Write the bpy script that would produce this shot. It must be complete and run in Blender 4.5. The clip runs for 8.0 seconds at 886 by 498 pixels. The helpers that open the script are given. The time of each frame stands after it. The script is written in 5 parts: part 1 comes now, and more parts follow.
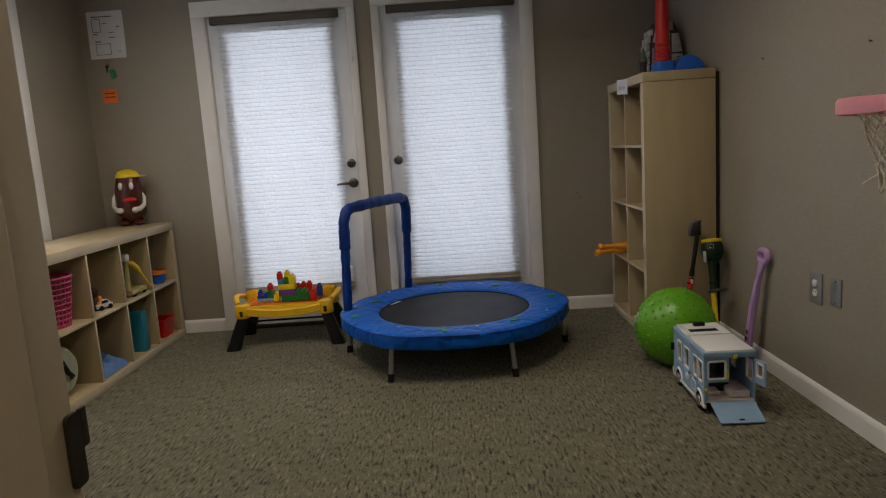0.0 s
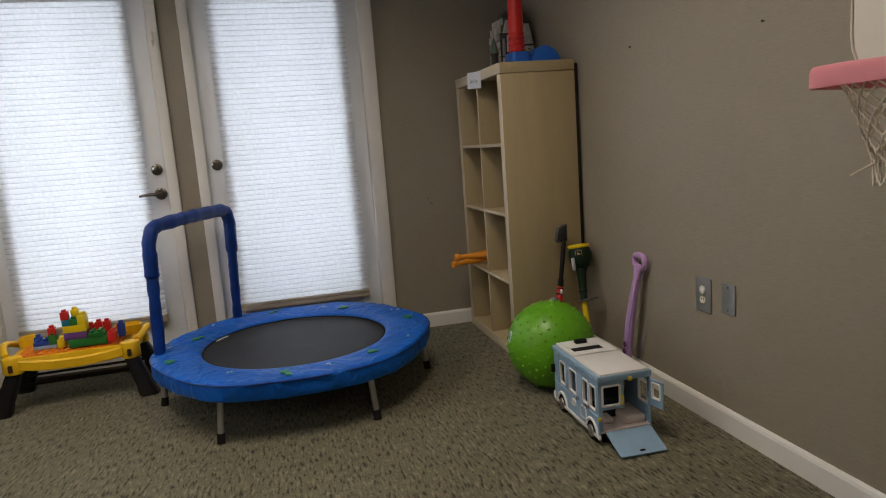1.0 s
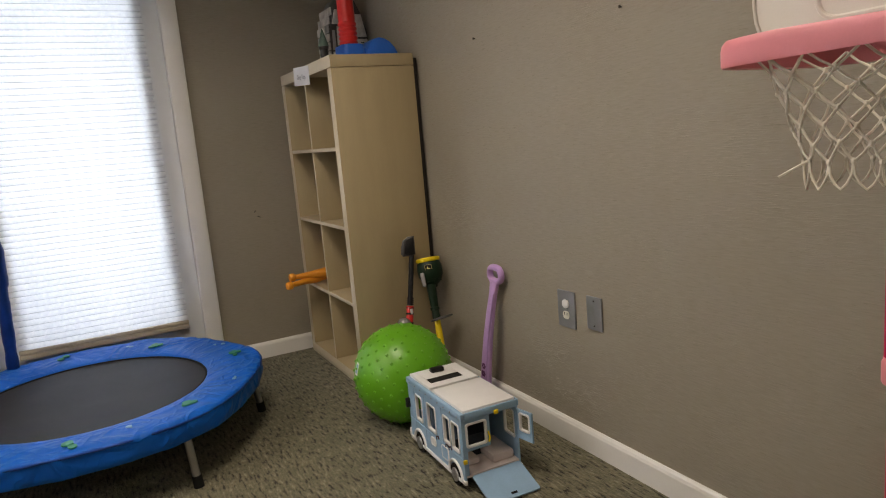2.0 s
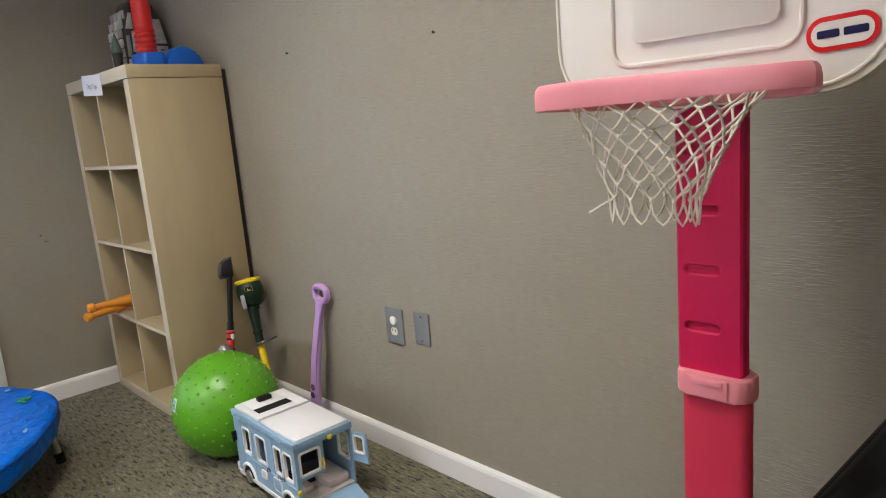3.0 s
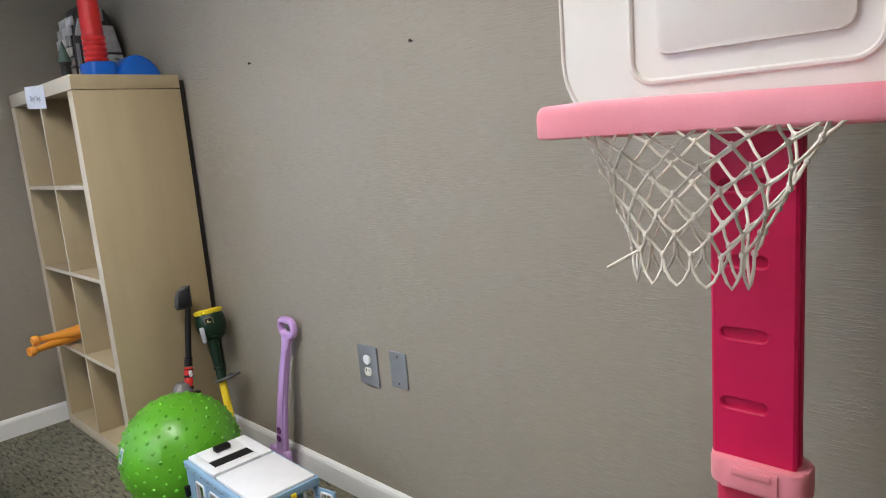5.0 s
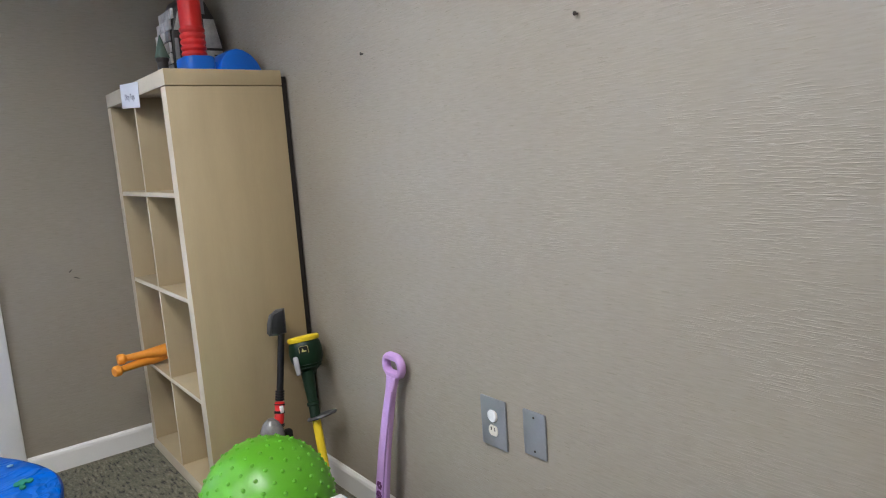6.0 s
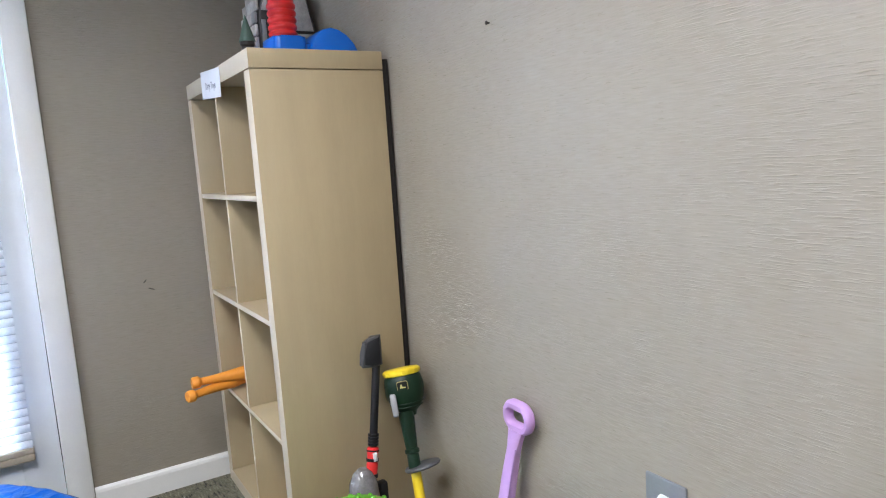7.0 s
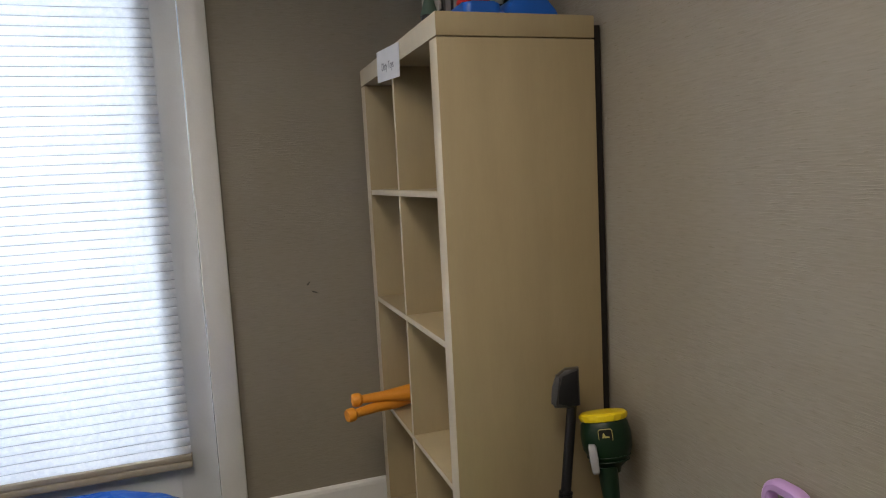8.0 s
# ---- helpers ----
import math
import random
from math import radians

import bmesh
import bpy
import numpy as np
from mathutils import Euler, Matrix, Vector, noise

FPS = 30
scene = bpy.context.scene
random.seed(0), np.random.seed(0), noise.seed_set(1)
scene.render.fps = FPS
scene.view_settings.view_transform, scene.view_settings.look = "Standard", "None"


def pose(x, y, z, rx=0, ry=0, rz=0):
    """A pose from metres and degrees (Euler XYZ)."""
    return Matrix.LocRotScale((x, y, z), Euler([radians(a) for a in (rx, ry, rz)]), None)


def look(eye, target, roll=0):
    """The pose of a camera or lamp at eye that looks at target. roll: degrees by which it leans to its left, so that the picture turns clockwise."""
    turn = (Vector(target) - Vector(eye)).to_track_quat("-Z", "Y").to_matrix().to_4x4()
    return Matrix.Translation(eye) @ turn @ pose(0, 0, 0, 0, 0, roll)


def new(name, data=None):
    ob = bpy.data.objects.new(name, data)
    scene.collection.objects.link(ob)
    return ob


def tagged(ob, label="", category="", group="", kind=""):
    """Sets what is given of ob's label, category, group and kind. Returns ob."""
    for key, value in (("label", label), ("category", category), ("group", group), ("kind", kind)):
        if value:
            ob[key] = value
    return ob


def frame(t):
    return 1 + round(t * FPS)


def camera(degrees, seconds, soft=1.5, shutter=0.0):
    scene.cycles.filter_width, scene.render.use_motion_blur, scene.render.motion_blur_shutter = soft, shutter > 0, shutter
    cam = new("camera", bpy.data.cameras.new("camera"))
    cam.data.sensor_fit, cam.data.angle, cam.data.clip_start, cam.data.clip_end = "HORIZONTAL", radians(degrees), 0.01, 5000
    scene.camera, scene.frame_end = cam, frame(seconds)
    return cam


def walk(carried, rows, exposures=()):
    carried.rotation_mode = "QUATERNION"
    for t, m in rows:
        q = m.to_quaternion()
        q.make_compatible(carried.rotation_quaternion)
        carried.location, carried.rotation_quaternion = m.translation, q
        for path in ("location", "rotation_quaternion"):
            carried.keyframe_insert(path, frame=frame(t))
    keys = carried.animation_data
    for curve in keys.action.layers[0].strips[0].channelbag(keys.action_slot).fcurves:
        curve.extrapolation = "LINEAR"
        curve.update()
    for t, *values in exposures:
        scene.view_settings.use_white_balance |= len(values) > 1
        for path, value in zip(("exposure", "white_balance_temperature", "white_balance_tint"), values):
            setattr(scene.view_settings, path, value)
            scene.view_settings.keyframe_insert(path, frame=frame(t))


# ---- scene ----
cam = camera(67.4, 8.0, soft=1.1)
PATH = [
    (0, (0.098, 0.337, 1.158), (0.063, 2.314, 0.859), -3.8),
    (0.2, (0.112, 0.443, 1.167), (0.128, 2.419, 0.857), -4.1),
    (0.5, (0.057, 0.62, 1.145), (0.283, 2.583, 0.835), -4.1),
    (1, (0.047, 0.891, 1.126), (0.52, 2.809, 0.813), -4.3),
    (1.5, (0.111, 1.119, 1.13), (0.807, 2.966, 0.809), -4.7),
    (2, (0.184, 1.25, 1.112), (1.096, 2.998, 0.779), -4.9),
    (3.3, (0.181, 1.279, 1.18), (1.583, 2.656, 0.81), -4.8),
    (3.5, (0.182, 1.28, 1.181), (1.593, 2.651, 0.817), -4.8),
    (4, (0.189, 1.273, 1.185), (1.62, 2.625, 0.833), -4.7),
    (4.2, (0.201, 1.283, 1.202), (1.631, 2.63, 0.832), -4.8),
    (5.3, (0.391, 1.517, 1.188), (1.743, 2.955, 0.868), -4.3),
    (5.5, (0.414, 1.576, 1.195), (1.711, 3.066, 0.884), -4.2),
    (6, (0.513, 1.826, 1.182), (1.727, 3.389, 0.887), -4.0),
    (6.5, (0.583, 2.042, 1.167), (1.713, 3.669, 0.888), -3.8),
    (7, (0.642, 2.236, 1.168), (1.671, 3.93, 0.903), -3.8),
    (7.5, (0.672, 2.444, 1.15), (1.545, 4.226, 0.905), -3.3),
    (8, (0.688, 2.609, 1.138), (1.316, 4.495, 0.919), -3.0),
]
EXPOSURES = [(0.0, -0.80, 6900, 16), (0.5, -0.68, 6950, 16), (1.0, -0.46, 7000, 15), (1.5, -0.21, 7050, 16), (2.0, 0.02, 7100, 16), (3.3, 0.74, 5950, 13), (4.2, 0.77, 5900, 13),
             (5.5, 0.85, 5650, 13), (6.5, 1.10, 5550, 14), (7.0, 1.34, 5450, 14), (7.5, 1.16, 5800, 14), (8.0, 0.00, 6550, 14)]
walk(cam, [(t, look(eye, target, roll)) for t, eye, target, roll in PATH], EXPOSURES)

# ---- world and lights ----
XW, XE, YN, YS, CEIL = -2.27, 1.575, 4.842, 0.65, 2.45
world = bpy.data.worlds.new("overcast_sky")
scene.world = world
world.use_nodes = True
wn = world.node_tree
sky = wn.nodes.new("ShaderNodeTexSky")
sky.sky_type = 'NISHITA'
sky.sun_disc = False
sky.sun_elevation, sky.sun_rotation = radians(40), radians(200)
wn.links.new(sky.outputs[0], wn.nodes["Background"].inputs[0])
wn.nodes["Background"].inputs[1].default_value = 0.1


def area_lamp(name, m, sx, sy, watts, colour, spread=180.0, shape='RECTANGLE'):
    lamp = bpy.data.lights.new(name, 'AREA')
    lamp.shape, lamp.size, lamp.size_y = shape, sx, sy
    lamp.energy, lamp.color, lamp.spread = watts, colour, radians(spread)
    ob = new(name, lamp)
    ob.matrix_world = m
    return ob


DAY = (0.88, 0.945, 1.0)
SKYLIGHT = (0.80, 0.90, 1.0)
LAMP = (1.0, 0.92, 0.79)
WARM = (1.0, 0.88, 0.70)
area_lamp("daylight_door", look((-0.98, 5.12, 1.2), (-0.98, 0, 1.2)), 0.72, 1.75, 31, SKYLIGHT)
area_lamp("daylight_door", look((0.165, 5.12, 1.2), (0.165, 0, 1.2)), 0.72, 1.75, 28, SKYLIGHT)
area_lamp("daylight_window", look((XW - 0.3, 3.03, 1.42), (2, 3.03, 1.42)), 1.7, 1.2, 108, DAY)
for lx, ly in ((0.35, 2.75), (-1.30, 3.25)):
    area_lamp("troffer_lamp", look((lx, ly, CEIL - 0.022), (lx, ly, 0)), 0.54, 1.14, 17.5, LAMP, 152)
area_lamp("hall_light", look((0.35, -0.25, CEIL - 0.02), (0.35, -0.25, 0)), 0.4, 0.4, 12, WARM)

# ---- materials ----
def nodes_of(name):
    m = bpy.data.materials.new(name)
    m.use_nodes = True
    n = m.node_tree.nodes
    return m, n, m.node_tree.links.new, n["Principled BSDF"]


def noise_node(n, link, vec, scale, detail=4.0, rough=0.6):
    t = n.new("ShaderNodeTexNoise")
    t.inputs["Scale"].default_value, t.inputs["Detail"].default_value, t.inputs["Roughness"].default_value = scale, detail, rough
    link(vec, t.inputs["Vector"])
    return t.outputs["Fac"]


def ramp_node(n, link, fac, stops):
    r = n.new("ShaderNodeValToRGB")
    el = r.color_ramp.elements
    for k, (p, c) in enumerate(stops):
        e = el[k] if k < 2 else el.new(p)
        e.position, e.color = p, (*c, 1)
    link(fac, r.inputs[0])
    return r.outputs[0]


def mul_node(n, link, a, b):
    x = n.new("ShaderNodeMix")
    x.data_type, x.blend_type = 'RGBA', 'MULTIPLY'
    x.inputs[0].default_value = 1.0
    link(a, x.inputs[6]), link(b, x.inputs[7])
    return x.outputs[2]


def bump_node(n, link, fac, strength, dist, bsdf):
    b = n.new("ShaderNodeBump")
    b.inputs["Strength"].default_value, b.inputs["Distance"].default_value = strength, dist
    link(fac, b.inputs["Height"])
    link(b.outputs[0], bsdf.inputs["Normal"])


def stretched(n, link, kx, ky, kz):
    c = n.new("ShaderNodeTexCoord")
    mp = n.new("ShaderNodeMapping")
    mp.inputs["Scale"].default_value = (kx, ky, kz)
    link(c.outputs["Object"], mp.inputs["Vector"])
    return mp.outputs[0]


def plain(name, col, rough=0.45, metal=0.0, var=0.10, scale=9.0, grain=180.0, bump=0.05, spec=0.5, stretch=(1, 1, 1), coat=0.0):
    """A surface with broad and fine variation in tone, gloss and relief."""
    m, n, link, bsdf = nodes_of(name)
    vec = stretched(n, link, *stretch)
    f1, f2 = noise_node(n, link, vec, scale), noise_node(n, link, vec, grain, 3.0)
    lo, hi = tuple(c * (1 - var) for c in col), tuple(min(1, c * (1 + var)) for c in col)
    broad = ramp_node(n, link, f1, ((0.3, lo), (0.7, hi)))
    fine = ramp_node(n, link, f2, ((0.25, (1 - var * 0.8,) * 3), (0.75, (1, 1, 1))))
    link(mul_node(n, link, broad, fine), bsdf.inputs["Base Color"])
    link(ramp_node(n, link, f1, ((0.2, (max(0.02, rough - 0.07),) * 3), (0.8, (min(1, rough + 0.07),) * 3))), bsdf.inputs["Roughness"])
    bsdf.inputs["Metallic"].default_value = metal
    bsdf.inputs["Specular IOR Level"].default_value = spec
    bsdf.inputs["Coat Weight"].default_value = coat
    if bump:
        bump_node(n, link, f2, bump, 0.002, bsdf)
    return m


def wallpaper_material():
    m, n, link, bsdf = nodes_of("silk_wallpaper")
    c = n.new("ShaderNodeTexCoord")
    sp, ad, cb = n.new("ShaderNodeSeparateXYZ"), n.new("ShaderNodeMath"), n.new("ShaderNodeCombineXYZ")
    link(c.outputs["Object"], sp.inputs[0])
    link(sp.outputs[0], ad.inputs[0]), link(sp.outputs[1], ad.inputs[1])
    link(ad.outputs[0], cb.inputs[0]), link(sp.outputs[2], cb.inputs[2])

    def vec(kx, kz):
        mp = n.new("ShaderNodeMapping")
        mp.inputs["Scale"].default_value = (kx, 1, kz)
        link(cb.outputs[0], mp.inputs["Vector"])
        return mp.outputs[0]
    streak = noise_node(n, link, vec(22, 250), 1.0, 3.0, 0.55)
    dash = noise_node(n, link, vec(24, 340), 1.0, 2.5, 0.55)
    patch = noise_node(n, link, vec(2.6, 5.0), 1.0, 3.0)
    broad = noise_node(n, link, vec(1.1, 1.3), 1.0, 3.0)
    base = ramp_node(n, link, streak, ((0.28, (0.300, 0.266, 0.212)), (0.5, (0.320, 0.284, 0.228)), (0.72, (0.340, 0.303, 0.245))))
    base = mul_node(n, link, base, ramp_node(n, link, dash, ((0.28, (0.88, 0.875, 0.865)), (0.40, (1, 1, 1)))))
    base = mul_node(n, link, base, ramp_node(n, link, broad, ((0.3, (0.94, 0.935, 0.92)), (0.7, (1, 1, 1)))))
    link(base, bsdf.inputs["Base Color"])
    link(ramp_node(n, link, dash, ((0.45, (0.54,) * 3), (0.70, (0.22,) * 3))), bsdf.inputs["Roughness"])
    bsdf.inputs["Specular IOR Level"].default_value = 0.5
    ridge = ramp_node(n, link, dash, ((0.50, (0, 0, 0)), (0.72, (1, 1, 1))))
    ridge = mul_node(n, link, ridge, ramp_node(n, link, patch, ((0.38, (0.06, 0.06, 0.06)), (0.64, (1, 1, 1)))))
    bump_node(n, link, ridge, 0.6, 0.0017, bsdf)
    return m


def carpet_material():
    m, n, link, bsdf = nodes_of("loop_carpet")
    loops = noise_node(n, link, stretched(n, link, 150, 70, 100), 1.0, 2.0, 0.6)
    fleck = noise_node(n, link, stretched(n, link, 95, 21, 60), 1.0, 2.0, 0.55)
    mid = noise_node(n, link, stretched(n, link, 14, 9, 9), 1.0, 4.0, 0.6)
    broad = noise_node(n, link, stretched(n, link, 1.6, 1.6, 1.6), 1.0, 3.0)
    base = ramp_node(n, link, fleck, ((0.35, (0.034, 0.031, 0.023)), (0.425, (0.156, 0.148, 0.099)), (0.58, (0.196, 0.185, 0.126)), (0.70, (0.310, 0.291, 0.211))))
    base = mul_node(n, link, base, ramp_node(n, link, loops, ((0.3, (0.68, 0.68, 0.68)), (0.65, (1.03, 1.03, 1.03)))))
    base = mul_node(n, link, base, ramp_node(n, link, mid, ((0.3, (0.86, 0.87, 0.85)), (0.7, (1.08, 1.06, 1.05)))))
    base = mul_node(n, link, base, ramp_node(n, link, broad, ((0.3, (0.86, 0.88, 0.86)), (0.7, (1.05, 1.04, 1.03)))))
    link(base, bsdf.inputs["Base Color"])
    bsdf.inputs["Roughness"].default_value = 0.95
    bsdf.inputs["Specular IOR Level"].default_value = 0.15
    bsdf.inputs["Sheen Weight"].default_value = 0.15
    ad2 = n.new("ShaderNodeMath")
    link(loops, ad2.inputs[0]), link(fleck, ad2.inputs[1])
    bump_node(n, link, ad2.outputs[0], 0.9, 0.006, bsdf)
    return m


def shade_material():
    m, n, link, bsdf = nodes_of("pleated_shade_fabric")
    vec = stretched(n, link, 1, 1, 1)
    crinkle = noise_node(n, link, vec, 55.0, 4.0, 0.7)
    weave = noise_node(n, link, stretched(n, link, 60, 60, 420), 1.0, 2.0)
    col = mul_node(n, link, ramp_node(n, link, crinkle, ((0.3, (0.78, 0.80, 0.84)), (0.66, (0.93, 0.94, 0.95)))),
                   ramp_node(n, link, weave, ((0.3, (0.94, 0.94, 0.94)), (0.7, (1, 1, 1)))))
    link(col, bsdf.inputs["Base Color"])
    bsdf.inputs["Roughness"].default_value = 0.85
    bsdf.inputs["Specular IOR Level"].default_value = 0.2
    tr, mix = n.new("ShaderNodeBsdfTranslucent"), n.new("ShaderNodeMixShader")
    link(col, tr.inputs["Color"])
    mix.inputs[0].default_value = 0.55
    link(bsdf.outputs[0], mix.inputs[1]), link(tr.outputs[0], mix.inputs[2])
    link(mix.outputs[0], n["Material Output"].inputs["Surface"])
    bump_node(n, link, crinkle, 0.25, 0.002, bsdf)
    return m


def clear_material(name, col, rough=0.02, ior=1.45):
    m, n, link, bsdf = nodes_of(name)
    bsdf.inputs["Base Color"].default_value = (*col, 1)
    bsdf.inputs["Roughness"].default_value = rough
    bsdf.inputs["IOR"].default_value = ior
    bsdf.inputs["Transmission Weight"].default_value = 1.0
    return m


def glow_material(name, col, strength):
    m, n, link, bsdf = nodes_of(name)
    bsdf.inputs["Emission Color"].default_value = (*col, 1)
    bsdf.inputs["Emission Strength"].default_value = strength
    return m


def creased_vinyl(name, col, rough, spec):
    """Vinyl cloth with long sharp creases."""
    m, n, link, bsdf = nodes_of(name)
    c = n.new("ShaderNodeTexCoord")
    v1 = n.new("ShaderNodeTexNoise")
    v1.inputs["Scale"].default_value, v1.inputs["Detail"].default_value, v1.inputs["Distortion"].default_value = 5.5, 1.5, 0.8
    link(c.outputs["Object"], v1.inputs["Vector"])
    ridge = ramp_node(n, link, v1.outputs["Fac"], ((0.40, (0, 0, 0)), (0.50, (1, 1, 1)), (0.60, (0, 0, 0))))
    v2 = n.new("ShaderNodeTexNoise")
    v2.inputs["Scale"].default_value, v2.inputs["Detail"].default_value, v2.inputs["Distortion"].default_value = 11.0, 1.0, 0.8
    link(c.outputs["Object"], v2.inputs["Vector"])
    fine = ramp_node(n, link, v2.outputs["Fac"], ((0.42, (0, 0, 0)), (0.50, (0.35, 0.35, 0.35)), (0.58, (0, 0, 0))))
    tot = n.new("ShaderNodeMix")
    tot.data_type, tot.blend_type = 'RGBA', 'ADD'
    tot.inputs[0].default_value = 1.0
    link(ridge, tot.inputs[6]), link(fine, tot.inputs[7])
    broad = noise_node(n, link, c.outputs["Object"], 3.0)
    link(ramp_node(n, link, broad, ((0.3, tuple(x * 0.86 for x in col)), (0.7, tuple(x * 1.1 for x in col)))), bsdf.inputs["Base Color"])
    link(ramp_node(n, link, broad, ((0.2, (rough - 0.06,) * 3), (0.8, (rough + 0.06,) * 3))), bsdf.inputs["Roughness"])
    bsdf.inputs["Specular IOR Level"].default_value = spec
    bump_node(n, link, tot.outputs[2], 0.55, 0.008, bsdf)
    return m


WALLPAPER, CARPET, SHADE = wallpaper_material(), carpet_material(), shade_material()
GLASS = clear_material("door_glass", (0.97, 0.99, 0.98))
TRIM = plain("white_trim_paint", (0.83, 0.82, 0.79), 0.4, var=0.05, scale=3, bump=0.06)
DOORPAINT = plain("door_paint", (0.81, 0.835, 0.86), 0.38, var=0.05, scale=3, bump=0.05)
CEILING = plain("ceiling_paint", (0.62, 0.60, 0.56), 0.9, var=0.05, bump=0.3)
JAMBPAINT = plain("tan_jamb_paint", (0.70, 0.60, 0.42), 0.45, var=0.07, scale=4)
BIRCH = plain("birch_veneer", (0.430, 0.342, 0.200), 0.46, var=0.045, scale=3.0, grain=40.0, bump=0.02, stretch=(5, 5, 0.7))
# the same birch made paler: daylight on the fronts, painted in
BIRCHLIT = plain("birch_lit_front", (0.60, 0.52, 0.385), 0.5, var=0.06, scale=3.0, grain=30.0, bump=0.03)
GAPDARK = plain("gap_shadow_dark", (0.014, 0.010, 0.008), 0.8)
SHADERAIL = plain("tan_bottom_rail", (0.42, 0.37, 0.29), 0.5)
BRASS = plain("aged_nickel", (0.17, 0.155, 0.135), 0.28, 1.0, var=0.15)
BRONZE = plain("dark_bronze", (0.042, 0.033, 0.025), 0.5, 0.3, var=0.25, spec=0.3)
STEEL = plain("grey_steel", (0.45, 0.45, 0.45), 0.35, 0.9)
PLATE = plain("grey_plate", (0.26, 0.27, 0.29), 0.38, 0.3, var=0.08)
CREAM = plain("cream_plastic", (0.72, 0.69, 0.60), 0.4)
BLACK = plain("black_plastic", (0.009, 0.009, 0.010), 0.45, spec=0.28)
RUBBER = plain("black_rubber", (0.014, 0.014, 0.014), 0.8, spec=0.2)
BLACKVINYL = plain("black_vinyl", (0.007, 0.0065, 0.006), 0.6, var=0.2, bump=0.25, spec=0.1)
BLUEPAD = creased_vinyl("blue_vinyl_pad", (0.0, 0.105, 0.50), 0.40, 0.18)
NAVYPAD = plain("navy_sleeve_fabric", (0.002, 0.036, 0.225), 0.42, spec=0.32, var=0.2, scale=12, grain=70, bump=0.35)
JUMPMAT = plain("black_jump_mat", (0.020, 0.021, 0.026), 0.55, spec=0.25, var=0.15, scale=4, grain=700, bump=0.2)
WHITE = plain("white_plastic", (0.78, 0.78, 0.78), 0.4, var=0.04)
BOARDWHITE = plain("board_plastic", (0.75, 0.71, 0.635), 0.38, var=0.04, scale=3, grain=350, bump=0.06)
PINK = plain("pink_plastic", (0.80, 0.27, 0.31), 0.38, var=0.05, grain=350)
MAGENTA = plain("magenta_plastic", (0.58, 0.008, 0.075), 0.45, var=0.08, grain=350, spec=0.25)
ROSE = plain("rose_red_plastic", (0.58, 0.030, 0.072), 0.45, var=0.07, grain=350, spec=0.28)
CORD = plain("net_cord", (0.84, 0.79, 0.68), 0.8, grain=900, bump=0.3)
GREENBALL = plain("green_rubber", (0.115, 0.39, 0.012), 0.36, var=0.08, scale=4, grain=250)
DARKGREEN = plain("dark_green_plastic", (0.003, 0.019, 0.007), 0.4, spec=0.35)
YELLOW = plain("yellow_plastic", (0.88, 0.52, 0.012), 0.38, var=0.06)
SUNYELLOW = plain("bright_yellow_plastic", (0.82, 0.60, 0.01), 0.36, var=0.06)
ORANGE = plain("orange_plastic", (0.82, 0.25, 0.02), 0.42, var=0.08)
BATORANGE = plain("bat_orange_plastic", (0.84, 0.32, 0.025), 0.45, var=0.07)
LILAC = plain("lilac_plastic", (0.52, 0.32, 0.62), 0.42, var=0.06)
PURPLE = plain("purple_plastic", (0.16, 0.05, 0.22), 0.4)
RED = plain("red_plastic", (0.62, 0.018, 0.015), 0.34, var=0.08)
TOYBLUE = plain("toy_blue_plastic", (0.01, 0.13, 0.58), 0.36, var=0.07)
BRICKBLUE = plain("brick_blue", (0.015, 0.06, 0.36), 0.35)
BRICKGREEN = plain("brick_green", (0.015, 0.19, 0.035), 0.35)
TEAL = plain("teal_plastic", (0.01, 0.22, 0.32), 0.42)
VANBLUE = plain("pale_blue_plastic", (0.27, 0.43, 0.60), 0.4, var=0.07, scale=14)
VANDARK = plain("van_interior_blue", (0.13, 0.21, 0.33), 0.5)
VANFLOOR = plain("pale_pink_plastic", (0.66, 0.58, 0.56), 0.5)
GREYTOOL = plain("grey_tool_plastic", (0.042, 0.039, 0.038), 0.33, var=0.15)
LIGHTGREY = plain("light_grey_plastic", (0.30, 0.30, 0.31), 0.42)
STONEWHITE = plain("toy_stone_plastic", (0.56, 0.54, 0.51), 0.5, var=0.25, scale=20)
PAPER = plain("paper", (0.76, 0.76, 0.78), 0.7, var=0.04)
INK = plain("ink", (0.26, 0.26, 0.30), 0.7)
NOTE = plain("orange_note_paper", (0.85, 0.20, 0.04), 0.7, var=0.06)
TAG = plain("green_key_tag", (0.02, 0.30, 0.14), 0.35)
HOTPINK = plain("pink_basket_plastic", (0.62, 0.07, 0.20), 0.45)
EGGBROWN = plain("brown_clear_plastic", (0.085, 0.014, 0.006), 0.15, var=0.15, coat=0.6)
PALEGREEN = plain("pale_green_plastic", (0.55, 0.60, 0.44), 0.5)
KHAKI = plain("khaki_plastic", (0.42, 0.38, 0.14), 0.45)
FROGGREEN = plain("printed_green", (0.02, 0.24, 0.12), 0.45)
SKYPRINT = plain("printed_pale_blue", (0.30, 0.48, 0.66), 0.45)
LOGORED = plain("badge_red", (0.68, 0.010, 0.010), 0.5, spec=0.2)
LOGOBLUE = plain("badge_blue", (0.010, 0.010, 0.07), 0.5, spec=0.15)
PINKPRINT = plain("dark_flower_print", (0.14, 0.03, 0.14), 0.5)
BLUECLOTH = plain("blue_cloth", (0.10, 0.22, 0.46), 0.8, var=0.2, scale=30)

